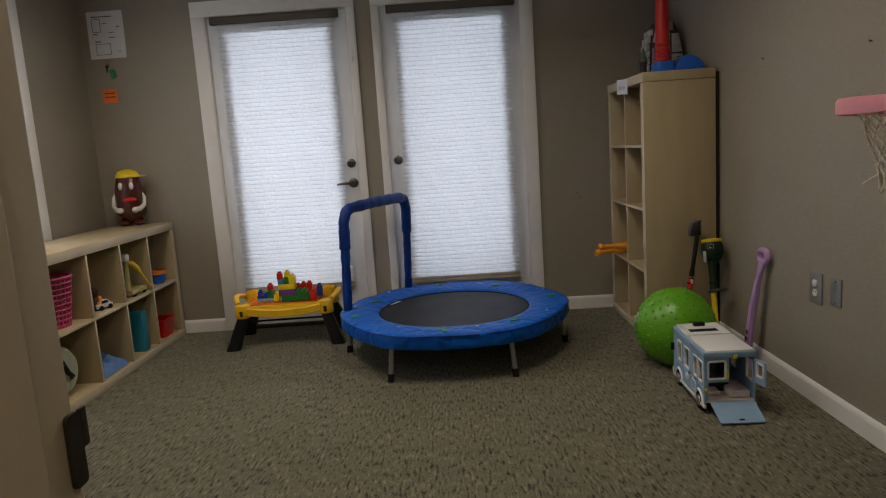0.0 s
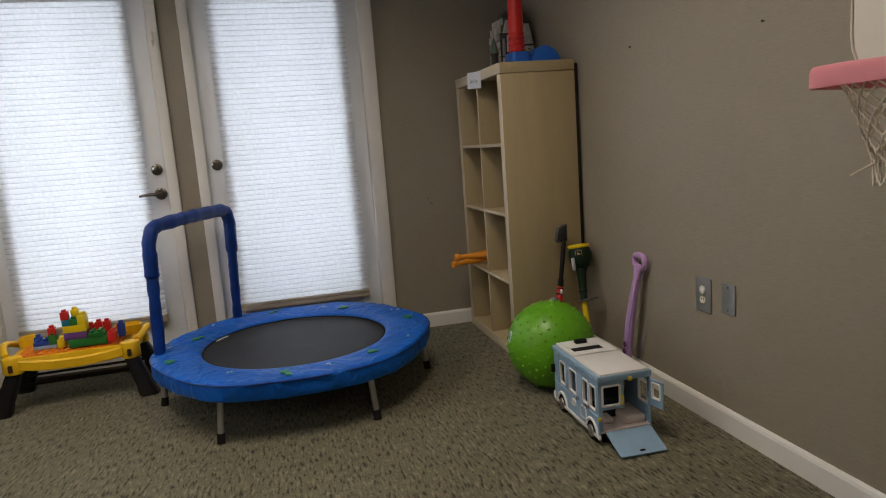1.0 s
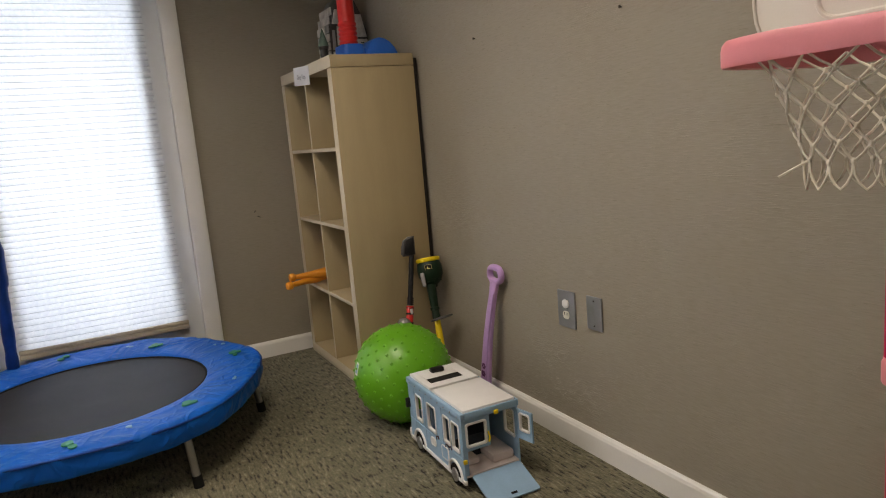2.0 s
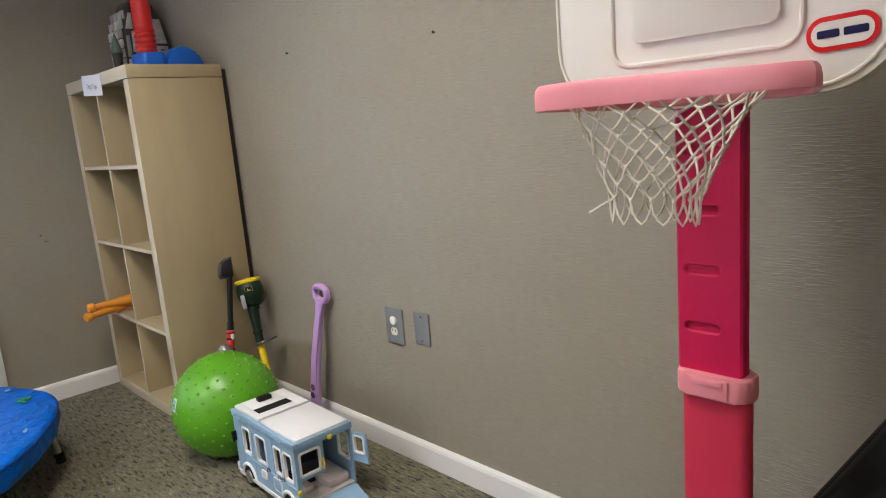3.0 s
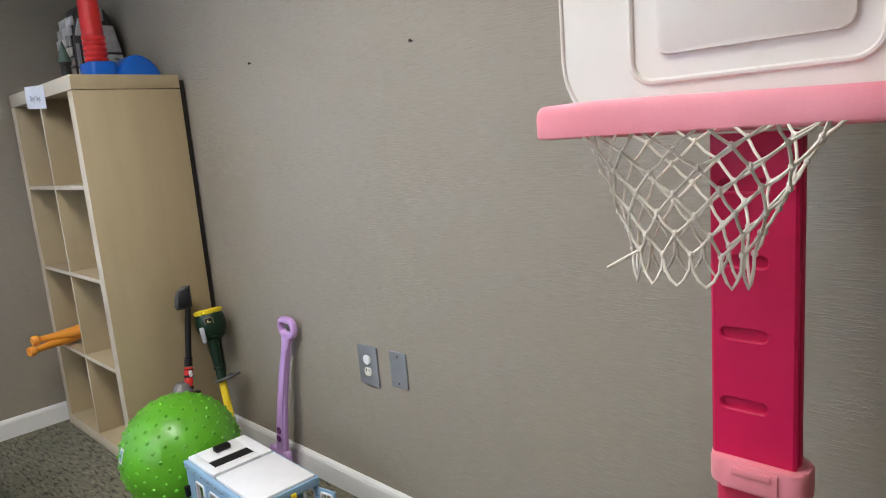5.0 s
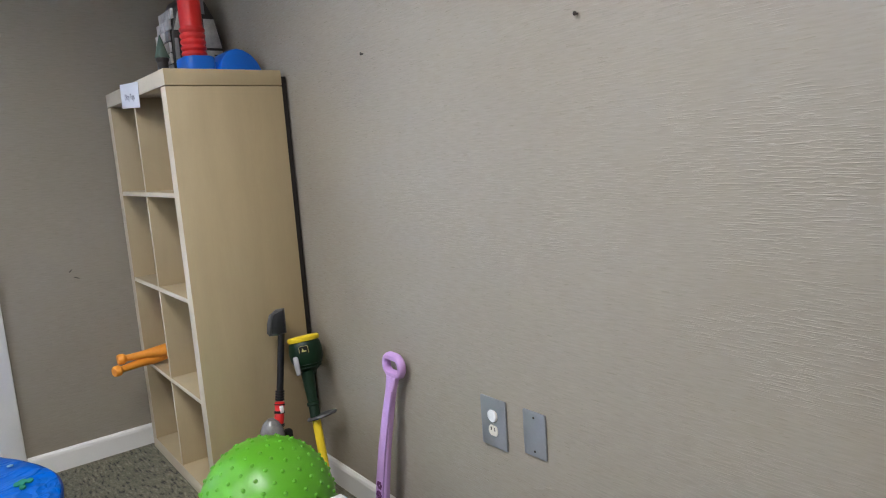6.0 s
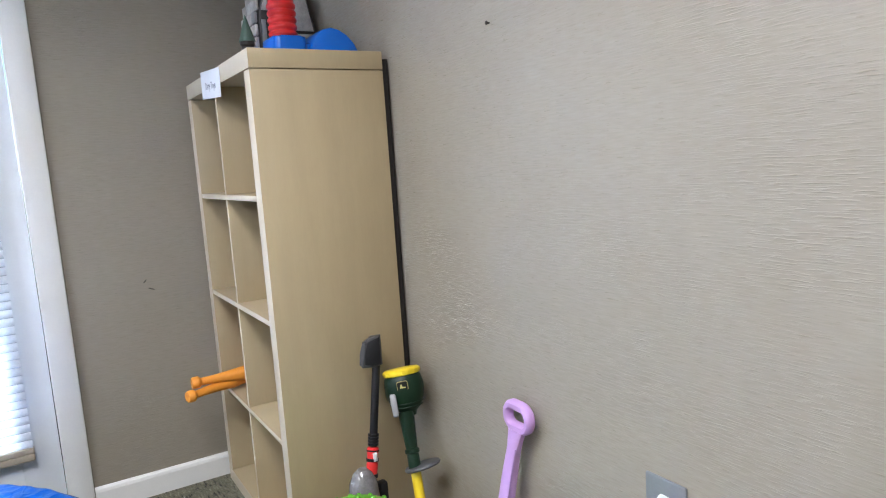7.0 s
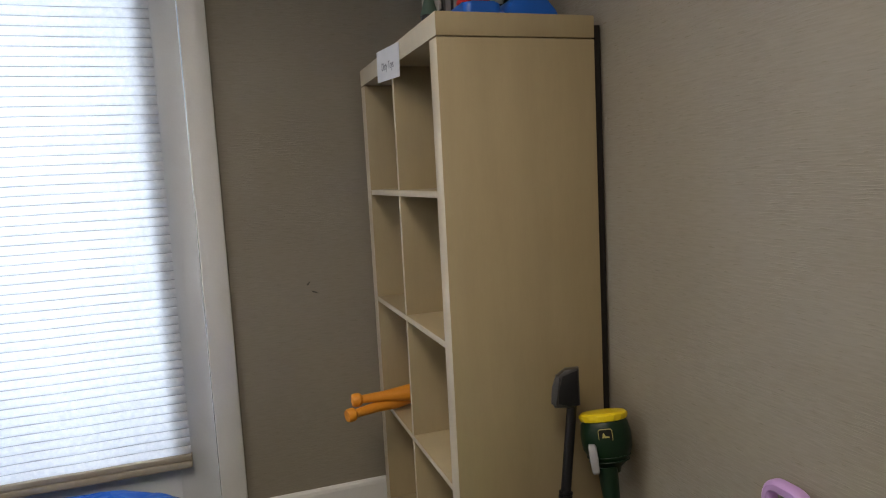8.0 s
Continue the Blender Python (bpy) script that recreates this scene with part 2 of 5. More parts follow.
# ---- mesh helpers ----
class Shape:
    """A bmesh that boxes, tubes and turned forms are added to."""

    def __init__(self, m=None):
        self.bm = bmesh.new()
        self.m = m or Matrix.Identity(4)
        self.slot = 0

    def _take(self, verts, m=None):
        full = self.m @ m if m else self.m
        bmesh.ops.transform(self.bm, matrix=full, verts=verts)
        for f in {f for v in verts for f in v.link_faces}:
            f.material_index = self.slot

    def box(self, x0, x1, y0, y1, z0, z1, bevel=0.0, seg=2, m=None):
        vs = bmesh.ops.create_cube(self.bm, size=1.0)["verts"]
        mm = Matrix.Translation(((x0 + x1) / 2, (y0 + y1) / 2, (z0 + z1) / 2)) @ Matrix.Diagonal((abs(x1 - x0), abs(y1 - y0), abs(z1 - z0), 1))
        bmesh.ops.transform(self.bm, matrix=mm, verts=vs)
        if bevel:
            es = list({e for v in vs for e in v.link_edges})
            r = bmesh.ops.bevel(self.bm, geom=es, offset=bevel, segments=seg, affect='EDGES', profile=0.5)
            vs = list({v for f in r["faces"] for v in f.verts} | {v for v in vs if v.is_valid})
            vs = list({w for v in vs for f in v.link_faces for w in f.verts})
        self._take(vs, m)
        return self

    def rings(self, rings, closed=True, cap=True, m=None):
        """Skin through rings of points of equal count."""
        bm, rows, made = self.bm, [], []
        for r in rings:
            rows.append([bm.verts.new(p) for p in r])
            made += rows[-1]
        k = len(rows[0])
        for a, b in zip(rows, rows[1:]):
            for i in range(k if closed else k - 1):
                j = (i + 1) % k
                bm.faces.new((a[i], a[j], b[j], b[i]))
        if cap and closed:
            bm.faces.new(rows[0][::-1]), bm.faces.new(rows[-1])
        self._take(made, m)
        return self

    def tube(self, pts, r, seg=12, m=None, loop=False, flat=1.0):
        """A round bar along pts; r is one radius or one for each point; flat squeezes the section."""
        pts = [Vector(p) for p in pts]
        rs = r if isinstance(r, (list, tuple)) else [r] * len(pts)
        rings, up, count = [], None, len(pts)
        for i, p in enumerate(pts):
            if loop:
                d = pts[(i + 1) % count] - pts[i - 1]
            else:
                d = pts[min(i + 1, count - 1)] - pts[max(i - 1, 0)]
            d.normalize()
            if up is None:
                up = d.orthogonal().normalized()
            up = (up - d * up.dot(d)).normalized()
            side = d.cross(up)
            rings.append([p + (up * math.cos(a) + side * math.sin(a) * flat) * rs[i] for a in (2 * math.pi * q / seg for q in range(seg))])
        if loop:
            rings.append(rings[0])
        return self.rings(rings, cap=not loop, m=m)

    def cyl(self, p0, p1, r0, r1=None, seg=16, m=None):
        return self.tube([p0, p1], [r0, r0 if r1 is None else r1], seg, m)

    def lathe(self, profile, seg=32, m=None, cap=True):
        """A form turned about z from (radius, height) pairs."""
        return self.rings([[(r * math.cos(a), r * math.sin(a), z) for a in (2 * math.pi * q / seg for q in range(seg))] for r, z in profile], cap=cap, m=m)

    def ball(self, c, r, u=16, v=10, m=None):
        vs = bmesh.ops.create_uvsphere(self.bm, u_segments=u, v_segments=v, radius=1.0)["verts"]
        rr = r if isinstance(r, (list, tuple)) else (r, r, r)
        bmesh.ops.transform(self.bm, matrix=Matrix.Translation(c) @ Matrix.Diagonal((*rr, 1)), verts=vs)
        self._take(vs, m)
        return self

    def prism(self, poly, h0, h1, m=None, bevel=0.0):
        """A polygon in x, y stood up from h0 to h1."""
        a = [self.bm.verts.new((x, y, h0)) for x, y in poly]
        b = [self.bm.verts.new((x, y, h1)) for x, y in poly]
        k = len(poly)
        fs = [self.bm.faces.new(a[::-1]), self.bm.faces.new(b)]
        for i in range(k):
            j = (i + 1) % k
            fs.append(self.bm.faces.new((a[i], a[j], b[j], b[i])))
        vs = a + b
        if bevel:
            es = list(fs[0].edges) + list(fs[1].edges)
            r = bmesh.ops.bevel(self.bm, geom=es, offset=bevel, segments=2, affect='EDGES', profile=0.5)
            vs = list({v for v in vs if v.is_valid} | {v for f in r["faces"] for v in f.verts})
        self._take(vs, m)
        return self

    def use(self, slot):
        self.slot = slot
        return self


def rounded(x0, x1, y0, y1, r, k=5):
    pts = []
    for cx, cy, a0 in ((x1 - r, y1 - r, 0), (x0 + r, y1 - r, 90), (x0 + r, y0 + r, 180), (x1 - r, y0 + r, 270)):
        pts += [(cx + r * math.cos(radians(a0 + 90 * i / k)), cy + r * math.sin(radians(a0 + 90 * i / k))) for i in range(k + 1)]
    return pts


def mesh_of(name, sh, mats, smooth=35.0):
    bm = sh.bm
    bmesh.ops.remove_doubles(bm, verts=bm.verts, dist=1e-6)
    bmesh.ops.recalc_face_normals(bm, faces=bm.faces)
    if smooth:
        lim = radians(smooth)
        for f in bm.faces:
            f.smooth = True
        for e in bm.edges:
            if len(e.link_faces) == 2 and e.calc_face_angle(0.0) > lim:
                e.smooth = False
    me = bpy.data.meshes.new(name)
    bm.to_mesh(me)
    bm.free()
    for m in (mats if isinstance(mats, (list, tuple)) else [mats]):
        me.materials.append(m)
    return me


def part(name, sh, material, parent, label="", smooth=35.0):
    ob = new(name, mesh_of(name, sh, material, smooth))
    ob.parent = parent
    if label:
        tagged(ob, label)
    return ob


def holder(name, at, label, category, group="", kind="", turn=0.0):
    ob = new(name)
    ob.matrix_world = pose(*at, 0, 0, turn)
    return tagged(ob, label, category, group, kind)


def single(name, sh, material, at, label, category, group="", kind="", turn=(0, 0, 0), smooth=35.0):
    ob = new(name, mesh_of(name, sh, material, smooth))
    ob.matrix_world = pose(*at, *turn)
    return tagged(ob, label, category, group, kind)


# Turn a form built in (x, y) with height z so that it faces -x: x' = -height, y' = -x, z' = y.
FACE_WEST = Matrix(((0, 0, -1, 0), (-1, 0, 0, 0), (0, 1, 0, 0), (0, 0, 0, 1)))
# ... or faces -y: x' = x, y' = -height, z' = y.
FACE_SOUTH = Matrix(((1, 0, 0, 0), (0, 0, -1, 0), (0, 1, 0, 0), (0, 0, 0, 1)))

# ---- the room ----
T = 0.15
single("floor", Shape().box(XW - T, XE + T, -3.2, YN + 0.6, -0.1, 0), CARPET, (0, 0, 0), "grey-green loop-pile carpet with dark flecks", "floor", kind="structure", smooth=0)
single("ceiling", Shape().box(XW - T, XE + T, -3.2, YN + T, CEIL, CEIL + 0.1), CEILING, (0, 0, 0), "plain off-white painted ceiling", "ceiling", kind="structure", smooth=0)
D1, D2, DTOP = (-1.447, -0.501), (-0.312, 0.632), 2.115
s = Shape()
for x0, x1 in ((XW - T, D1[0]), (D1[1], D2[0]), (D2[1], XE + T)):
    s.box(x0, x1, YN, YN + T, 0, DTOP)
s.box(XW - T, XE + T, YN, YN + T, DTOP, CEIL)
single("wall_north", s, WALLPAPER, (0, 0, 0), "taupe silk-look wallpaper wall round two glass doors", "wall", kind="structure", smooth=0)
single("wall_east", Shape().box(XE, XE + T, YS, YN, 0, CEIL), WALLPAPER, (0, 0, 0), "taupe silk-look wallpaper wall with fine horizontal streaks", "wall", kind="structure", smooth=0)
W0, W1, WZ0, WZ1 = 1.95, 4.105, 0.72, 2.08
s = Shape().box(XW - T, XW, YS, W0, 0, CEIL).box(XW - T, XW, W1, YN, 0, CEIL).box(XW - T, XW, W0, W1, 0, WZ0).box(XW - T, XW, W0, W1, WZ1, CEIL)
single("wall_west", s, WALLPAPER, (0, 0, 0), "taupe wallpaper wall with a bright window", "wall", kind="structure", smooth=0)
E0, E1, ETOP, YO = -0.094, 0.75, 2.04, 0.50
s = Shape().box(XW - T, E0 - 0.02, YO, YS, 0, CEIL).box(E1 + 0.02, XE + T, YO, YS, 0, CEIL).box(E0 - 0.02, E1 + 0.02, YO, YS, ETOP + 0.02, CEIL)
single("wall_south", s, WALLPAPER, (0, 0, 0), "wallpapered wall with the doorway to the hall", "wall", kind="structure", smooth=0)
s = Shape().box(-1.3, -1.2, -3.2, YO, 0, CEIL).box(1.4, 1.5, -3.2, YO, 0, CEIL).box(-1.2, 1.4, -3.2, -3.1, 0, CEIL)
single("wall_hall", s, WALLPAPER, (0, 0, 0), "plain taupe wall of the hall", "wall", kind="structure", smooth=0)


def baseboard(x0, y0, x1, y1, inward):
    """A white skirting from one point to another; inward is the side it stands proud on."""
    d = Vector((x1 - x0, y1 - y0, 0))
    n = Vector((*inward, 0)).normalized()
    prof = ((0, 0), (0.013, 0), (0.013, 0.070), (0.010, 0.080), (0.004, 0.088), (0, 0.088))
    rows = [[Vector((x0, y0, 0)) + d * k + n * a + Vector((0, 0, z)) for a, z in prof] for k in (0, 1)]
    single("baseboard", Shape().rings(rows), TRIM, (0, 0, 0), "white painted wooden baseboard", "baseboard", kind="structure", smooth=0)


baseboard(XW, YN, -1.529, YN, (0, -1))
baseboard(0.701, YN, XE, YN, (0, -1))
baseboard(-0.456, YN, -0.354, YN, (0, -1))
baseboard(XE, YS, XE, YN - 0.013, (-1, 0))
baseboard(XW, YS, XW, YN - 0.013, (1, 0))
baseboard(XW + 0.013, YS, -0.20, YS, (0, 1))
baseboard(0.86, YS, XE - 0.013, YS, (0, 1))


# tan darkened by hand: shadow under the opening's head is in this colour
RAILSHADOW = plain("shadowed_tan_head_rail", (0.13, 0.11, 0.095), 0.6, spec=0.3)
SEAM = plain("shade_seam", (0.52, 0.54, 0.58), 0.8)


def pleated_shade(parent, x0, x1, z0, z1, y, pitch=0.0285, depth=0.008):
    """Cellular shade facing -y: bulging cells with dense seams, head rail and bottom rail."""
    s = Shape()
    count = int(round((z1 - 0.03 - z0 - 0.03) / pitch))
    step = (z1 - 0.03 - z0 - 0.03) / count
    wave = [(0.0, 0.0), (0.05, 0.42), (0.16, 0.72), (0.32, 0.93), (0.5, 1.0), (0.68, 0.93), (0.84, 0.72), (0.95, 0.42)]
    for side in (-1, 1):
        row = [(side * depth * o, z0 + 0.03 + step * (k + f)) for k in range(count) for f, o in wave] + [(0.0, z0 + 0.03 + step * count)]
        pts = []
        for i in range(13):
            x = x0 + (x1 - x0) * i / 12
            pts.append([(x, y + o + 0.0012 * math.sin(i * 2.1 + z * 9) + (0.001 if side > 0 else 0.0), z + 0.0012 * math.sin(i * 1.3 + z * 4)) for o, z in row])
        s.rings(pts, closed=False, cap=False)
    part("shade_fabric", s, SHADE, parent, "white pleated cellular shade", smooth=70)
    seams = Shape()
    for k in range(1, count):
        z = z0 + 0.03 + step * k
        seams.box(x0, x1, y - 0.0030, y + 0.0030, z - 0.0011, z + 0.0011)
    part("shade_seams", seams, SEAM, parent, "grey glued seams of the shade")
    # rail drawn wider than the fabric, so its dark tone covers the shadowed recess
    part("head_rail", Shape().box(x0 - 0.045, x1 + 0.045, y - 0.02, y + 0.014, z1 - 0.03, z1 + 0.018, 0.004), RAILSHADOW, parent, "tan head rail, its shadow painted into the colour")
    r = Shape().box(x0 - 0.002, x1 + 0.002, y - 0.016, y + 0.013, z0 + 0.012, z0 + 0.03, 0.003).box(x0 - 0.002, x1 + 0.002, y - 0.019, y + 0.013, z0 - 0.012, z0 + 0.0105, 0.004)
    part("bottom_rail", r, SHADERAIL, parent, "tan plastic bottom rail")


def glass_door(name, x0, x1, shade, lw, rw, lever_x, bolt_x, label):
    door = holder(name, ((x0 + x1) / 2, YN, 0), label, "door", kind="structure")
    ox = -(x0 + x1) / 2
    f = YN - 0.018
    yb = f - YN

    def bx(s, a, b, c, d, e, g, bev=0.0):
        return s.box(a + ox, b + ox, c, d, e, g, bev)
    # casing boards, in two steps
    for a, b in ((x0 + 0.012 - lw, x0 + 0.012), (x1 - 0.012, x1 - 0.012 + rw)):
        s = bx(Shape(), a, b, yb, -0.001, 0, DTOP - 0.012, 0.004)
        part("casing", s, TRIM, door)
    part("casing", bx(Shape(), x0 + 0.012 - lw, x1 - 0.012 + rw, yb, -0.001, DTOP - 0.012, DTOP + 0.085, 0.004), TRIM, door)
    # jamb lining
    part("jamb", bx(Shape(), x0 + 0.002, x0 + 0.014, 0.0, T - 0.01, 0, DTOP - 0.014), TRIM, door)
    part("jamb", bx(Shape(), x1 - 0.014, x1 - 0.002, 0.0, T - 0.01, 0, DTOP - 0.014), TRIM, door)
    part("jamb", bx(Shape(), x0 + 0.002, x1 - 0.002, 0.0, T - 0.01, DTOP - 0.014, DTOP - 0.002), TRIM, door)
    part("threshold", bx(Shape(), x0 + 0.015, x1 - 0.015, -0.01, T + 0.05, 0.001, 0.022, 0.006), BRONZE, door)
    # leaf with a wide pane
    a, b, y0, y1 = x0 + 0.017, x1 - 0.017, 0.012, 0.056
    gx0, gx1, gz0, gz1 = a + 0.115, b - 0.115, 0.255, DTOP - 0.12
    s = bx(Shape(), a, gx0, y0, y1, 0.025, DTOP - 0.018, 0.002)
    bx(s, gx1, b, y0, y1, 0.025, DTOP - 0.018, 0.002)
    bx(s, gx0, gx1, y0 + 0.0005, y1, 0.025, gz0, 0.0), bx(s, gx0, gx1, y0 + 0.0005, y1, gz1, DTOP - 0.018, 0.0)
    leaf = part("leaf", s, DOORPAINT, door, "white painted door leaf")
    bead = Shape()
    for p in ((gx0 - 0.014, gx0 + 0.012, gz0 - 0.014, gz1 + 0.014), (gx1 - 0.012, gx1 + 0.014, gz0 - 0.014, gz1 + 0.014)):
        bx(bead, p[0], p[1], y0 - 0.006, y0 + 0.002, p[2], p[3], 0.003)
    for p in ((gz0 - 0.014, gz0 + 0.012), (gz1 - 0.012, gz1 + 0.014)):
        bx(bead, gx0 + 0.013, gx1 - 0.013, y0 - 0.006, y0 + 0.002, p[0], p[1], 0.003)
    part("glazing_bead", bead, DOORPAINT, leaf)
    pane = part("pane", bx(Shape(), gx0 + 0.001, gx1 - 0.001, 0.031, 0.036, gz0 + 0.001, gz1 - 0.001), GLASS, leaf)
    pane.visible_shadow = False
    pleated_shade(door, shade[0] + ox, shade[1] + ox, 0.264, 2.077, -0.012)
    # lock parts
    bolt = Shape().lathe(((0.0, 0.014), (0.020, 0.014), (0.028, 0.010), (0.031, 0.0), (0.031, -0.004)), 24, FACE_SOUTH)
    bolt.box(-0.004, 0.004, -0.034, -0.012, -0.014, 0.014, 0.002)
    ob = part("deadbolt", bolt, BRASS, door, "round nickel deadbolt with a thumb turn")
    ob.location = (bolt_x + ox, y0 - 0.002, 1.10)
    if lever_x is not None:
        lv = Shape().lathe(((0.0, 0.012), (0.022, 0.012), (0.030, 0.008), (0.033, 0.0), (0.033, -0.004)), 24, FACE_SOUTH)
        lv.tube([(0, -0.01, 0), (0, -0.045, 0), (-0.012, -0.053, 0.0), (-0.05, -0.055, 0.002), (-0.105, -0.052, -0.004)], [0.011, 0.010, 0.010, 0.009, 0.006], 12)
        ob = part("lever_handle", lv, BRASS, door, "nickel lever handle on a round rose")
        ob.location = (lever_x + ox, y0 - 0.002, 0.967)
        c = Shape().box(-0.008, 0.008, -0.012, 0.0, -0.03, 0.03, 0.004).tube([(0, -0.01, -0.02), (0, -0.022, -0.035), (0, -0.02, -0.05)], 0.006, 8)
        ob = part("latch_guard", c, TRIM, door)
        ob.location = (x1 - 0.012 + 0.022 + ox, yb, 1.80)
    return door


glass_door("door_1", *D1, (-1.357, -0.609), 0.092, 0.055, -0.556, -0.561, "white glazed door with a closed pleated shade")
glass_door("door_2", *D2, (-0.207, 0.538), 0.052, 0.079, None, -0.243, "white glazed door with a closed pleated shade")

# window of the west wall
win = holder("window_1", (XW, (W0 + W1) / 2, WZ0), "white framed window with a closed pleated shade", "window", kind="structure", turn=90)
hw, hh = (W1 - W0) / 2, WZ1 - WZ0
for a, b, c, d in ((-hw - 0.075, -hw + 0.01, -0.09, hh + 0.09), (hw - 0.01, hw + 0.075, -0.09, hh + 0.09)):
    part("casing", Shape().box(a, b, -0.018, -0.001, c, d, 0.004), TRIM, win)
for c, d in ((-0.09, 0.01), (hh - 0.01, hh + 0.09)):
    part("casing", Shape().box(-hw + 0.0105, hw - 0.0105, -0.018, -0.001, c, d, 0.004), TRIM, win)
fr = Shape()
for a, b, c, d in ((-hw + 0.002, -hw + 0.045, 0.002, hh - 0.002), (hw - 0.045, hw - 0.002, 0.002, hh - 0.002), (-hw + 0.0455, hw - 0.0455, 0.002, 0.05), (-hw + 0.0455, hw - 0.0455, hh - 0.05, hh - 0.002)):
    fr.box(a, b, 0.05, 0.10, c, d, 0.003)
part("sash", fr, TRIM, win)
pane = part("pane", Shape().box(-hw + 0.046, hw - 0.046, 0.07, 0.076, 0.051, hh - 0.051), GLASS, win)
pane.visible_shadow = False
pleated_shade(win, -hw + 0.012, hw - 0.012, 0.02, hh - 0.06, 0.025)

# doorway to the hall: tan jamb with a bronze strike
ent = holder("door_frame", (E0, YS, 0), "tan painted door jamb with a dark strike plate", "door frame", kind="structure")
part("jamb", Shape().box(-0.019, 0.0, YO - YS - 0.012, -0.002, 0, ETOP, 0.005), JAMBPAINT, ent)
part("jamb", Shape().box(E1 - E0, E1 - E0 + 0.019, YO - YS - 0.012, 0.012, 0, ETOP, 0.002), JAMBPAINT, ent)
part("head_jamb", Shape().box(-0.019, E1 - E0 + 0.019, YO - YS - 0.012, 0.012, ETOP + 0.0005, ETOP + 0.019, 0.002), JAMBPAINT, ent)
part("door_stop", Shape().box(0.0005, 0.011, -0.085, -0.045, 0, ETOP - 0.001, 0.002), JAMBPAINT, ent)
for a, b in ((-0.085, -0.02), (E1 - E0 + 0.02, E1 - E0 + 0.085)):
    part("casing", Shape().box(a, b, 0.001, 0.018, 0, ETOP + 0.08, 0.004), JAMBPAINT, ent)
st = Shape().prism(rounded(-0.0145, -0.003, -0.020, 0.017, 0.003), 0, 0.002, Matrix(((0, 0, 1, 0.0005), (1, 0, 0, 0), (0, 1, 0, 0), (0, 0, 0, 1))))
st.box(0.0005, 0.0025, -0.0035, 0.0030, -0.003, 0.017, 0.0008)
ob = part("strike_plate", st, BRONZE, ent, "dark bronze strike plate")
ob.location = (0, 0, 1.026)

DIFFUSER = glow_material("lamp_diffuser", LAMP, 2.0)
# flat ceiling lights, set into the ceiling
for lx, ly in ((0.35, 2.75), (-1.30, 3.25)):
    d = holder("ceiling_light", (lx, ly, CEIL), "long white ceiling light panel with a glowing diffuser", "ceiling light", "ceiling lights")
    fr = Shape()
    for a, b, c, e in ((-0.31, -0.28, -0.61, 0.61), (0.28, 0.31, -0.61, 0.61), (-0.2795, 0.2795, -0.61, -0.58), (-0.2795, 0.2795, 0.58, 0.61)):
        fr.box(a, b, c, e, -0.018, -0.0005, 0.003)
    part("frame", fr, TRIM, d)
    part("diffuser", Shape().box(-0.279, 0.279, -0.579, 0.579, -0.010, -0.004), DIFFUSER, d)

# ---- bookcases ----
def cube_bookcase(name, at, turn, cols, rows, label):
    """Cube shelving unit, open at the back. Local x runs along its front, -y is the front, z is up."""
    c, t, e, dep = 0.335, 0.016, 0.051, 0.39
    w, h = cols * c + (cols - 1) * t + 2 * e, rows * c + (rows - 1) * t + 2 * e
    ob = holder(name, at, label, "bookcase", turn=turn)

    def board(kind, *box):
        sh = Shape().box(*box)
        for f in sh.bm.faces:
            f.normal_update()
            # front faces take the paler birch, so window light is in their colour
            f.material_index = 1 if f.normal.y < -0.7 else 0
        part(kind, sh, [BIRCH, BIRCHLIT], ob)
    board("top", -w / 2, w / 2, 0, dep, h - e, h, 0.0015)
    board("base", -w / 2, w / 2, 0, dep, 0.0, e, 0.0015)
    for x in (-w / 2, w / 2 - e):
        board("side_panel", x, x + e, 0.0005, dep - 0.0005, e + 0.001, h - e - 0.0028, 0.0015)
    for r in range(1, rows):
        z = e + r * c + (r - 1) * t
        board("shelf", -w / 2 + e + 0.0005, w / 2 - e - 0.0005, 0.002, dep - 0.002, z, z + t, 0.001)
    for k in range(1, cols):
        x = -w / 2 + e + k * c + (k - 1) * t
        for r in range(rows):
            z = e + r * (c + t)
            board("divider", x, x + t, 0.003, dep - 0.003, z + 0.0005, z + c - 0.0005, 0.001)
    return ob


# tall one: its front looks at -x, its back stands off the east wall by the baseboard
cube_bookcase("bookcase", (1.160, 4.394, 0), -90, 2, 4, "tall pale birch cube bookcase, mostly empty, against the wall")
# added near-black sheet: the shadow in the gap to the wall, done as colour
single("gap_shadow_sheet", Shape().box(1.5508, 1.570, 4.008, 4.78, 0.09, 1.47, 0.001), GAPDARK, (0, 0, 0), "added dark sheet standing in for the shadow behind the bookcase", "board")
cube_bookcase("bookcase", (-1.800, 4.055, 0), 90, 4, 2, "low pale birch cube bookcase holding toys")

# folded card on the tall bookcase
card = holder("label_card", (1.1575, 4.412, 1.448), "white paper label taped to the bookcase top", "label")
part("card", Shape().prism(rounded(-0.121, 0.121, -0.042, 0.044, 0.003), 0, 0.0012, FACE_WEST @ pose(0, 0, 0, 0, 0, -4)), PAPER, card)
txt = bpy.data.curves.new("words", 'FONT')
txt.body, txt.size, txt.align_x, txt.align_y = "Dirty Toys", 0.030, 'CENTER', 'CENTER'
txt.extrude = 0.0002
tob = new("words", txt)
tob.data.materials.append(INK)
tob.parent = card
tob.matrix_local = Matrix.Translation((-0.0016, 0, -0.004)) @ FACE_WEST @ pose(0, 0, 0, 0, 0, -4)

# ---- trampoline ----
def pad_height(r):
    return float(np.interp(r, (0.436, 0.47, 0.55, 0.61, 0.632, 0.645), (0.240, 0.254, 0.263, 0.260, 0.252, 0.238)))


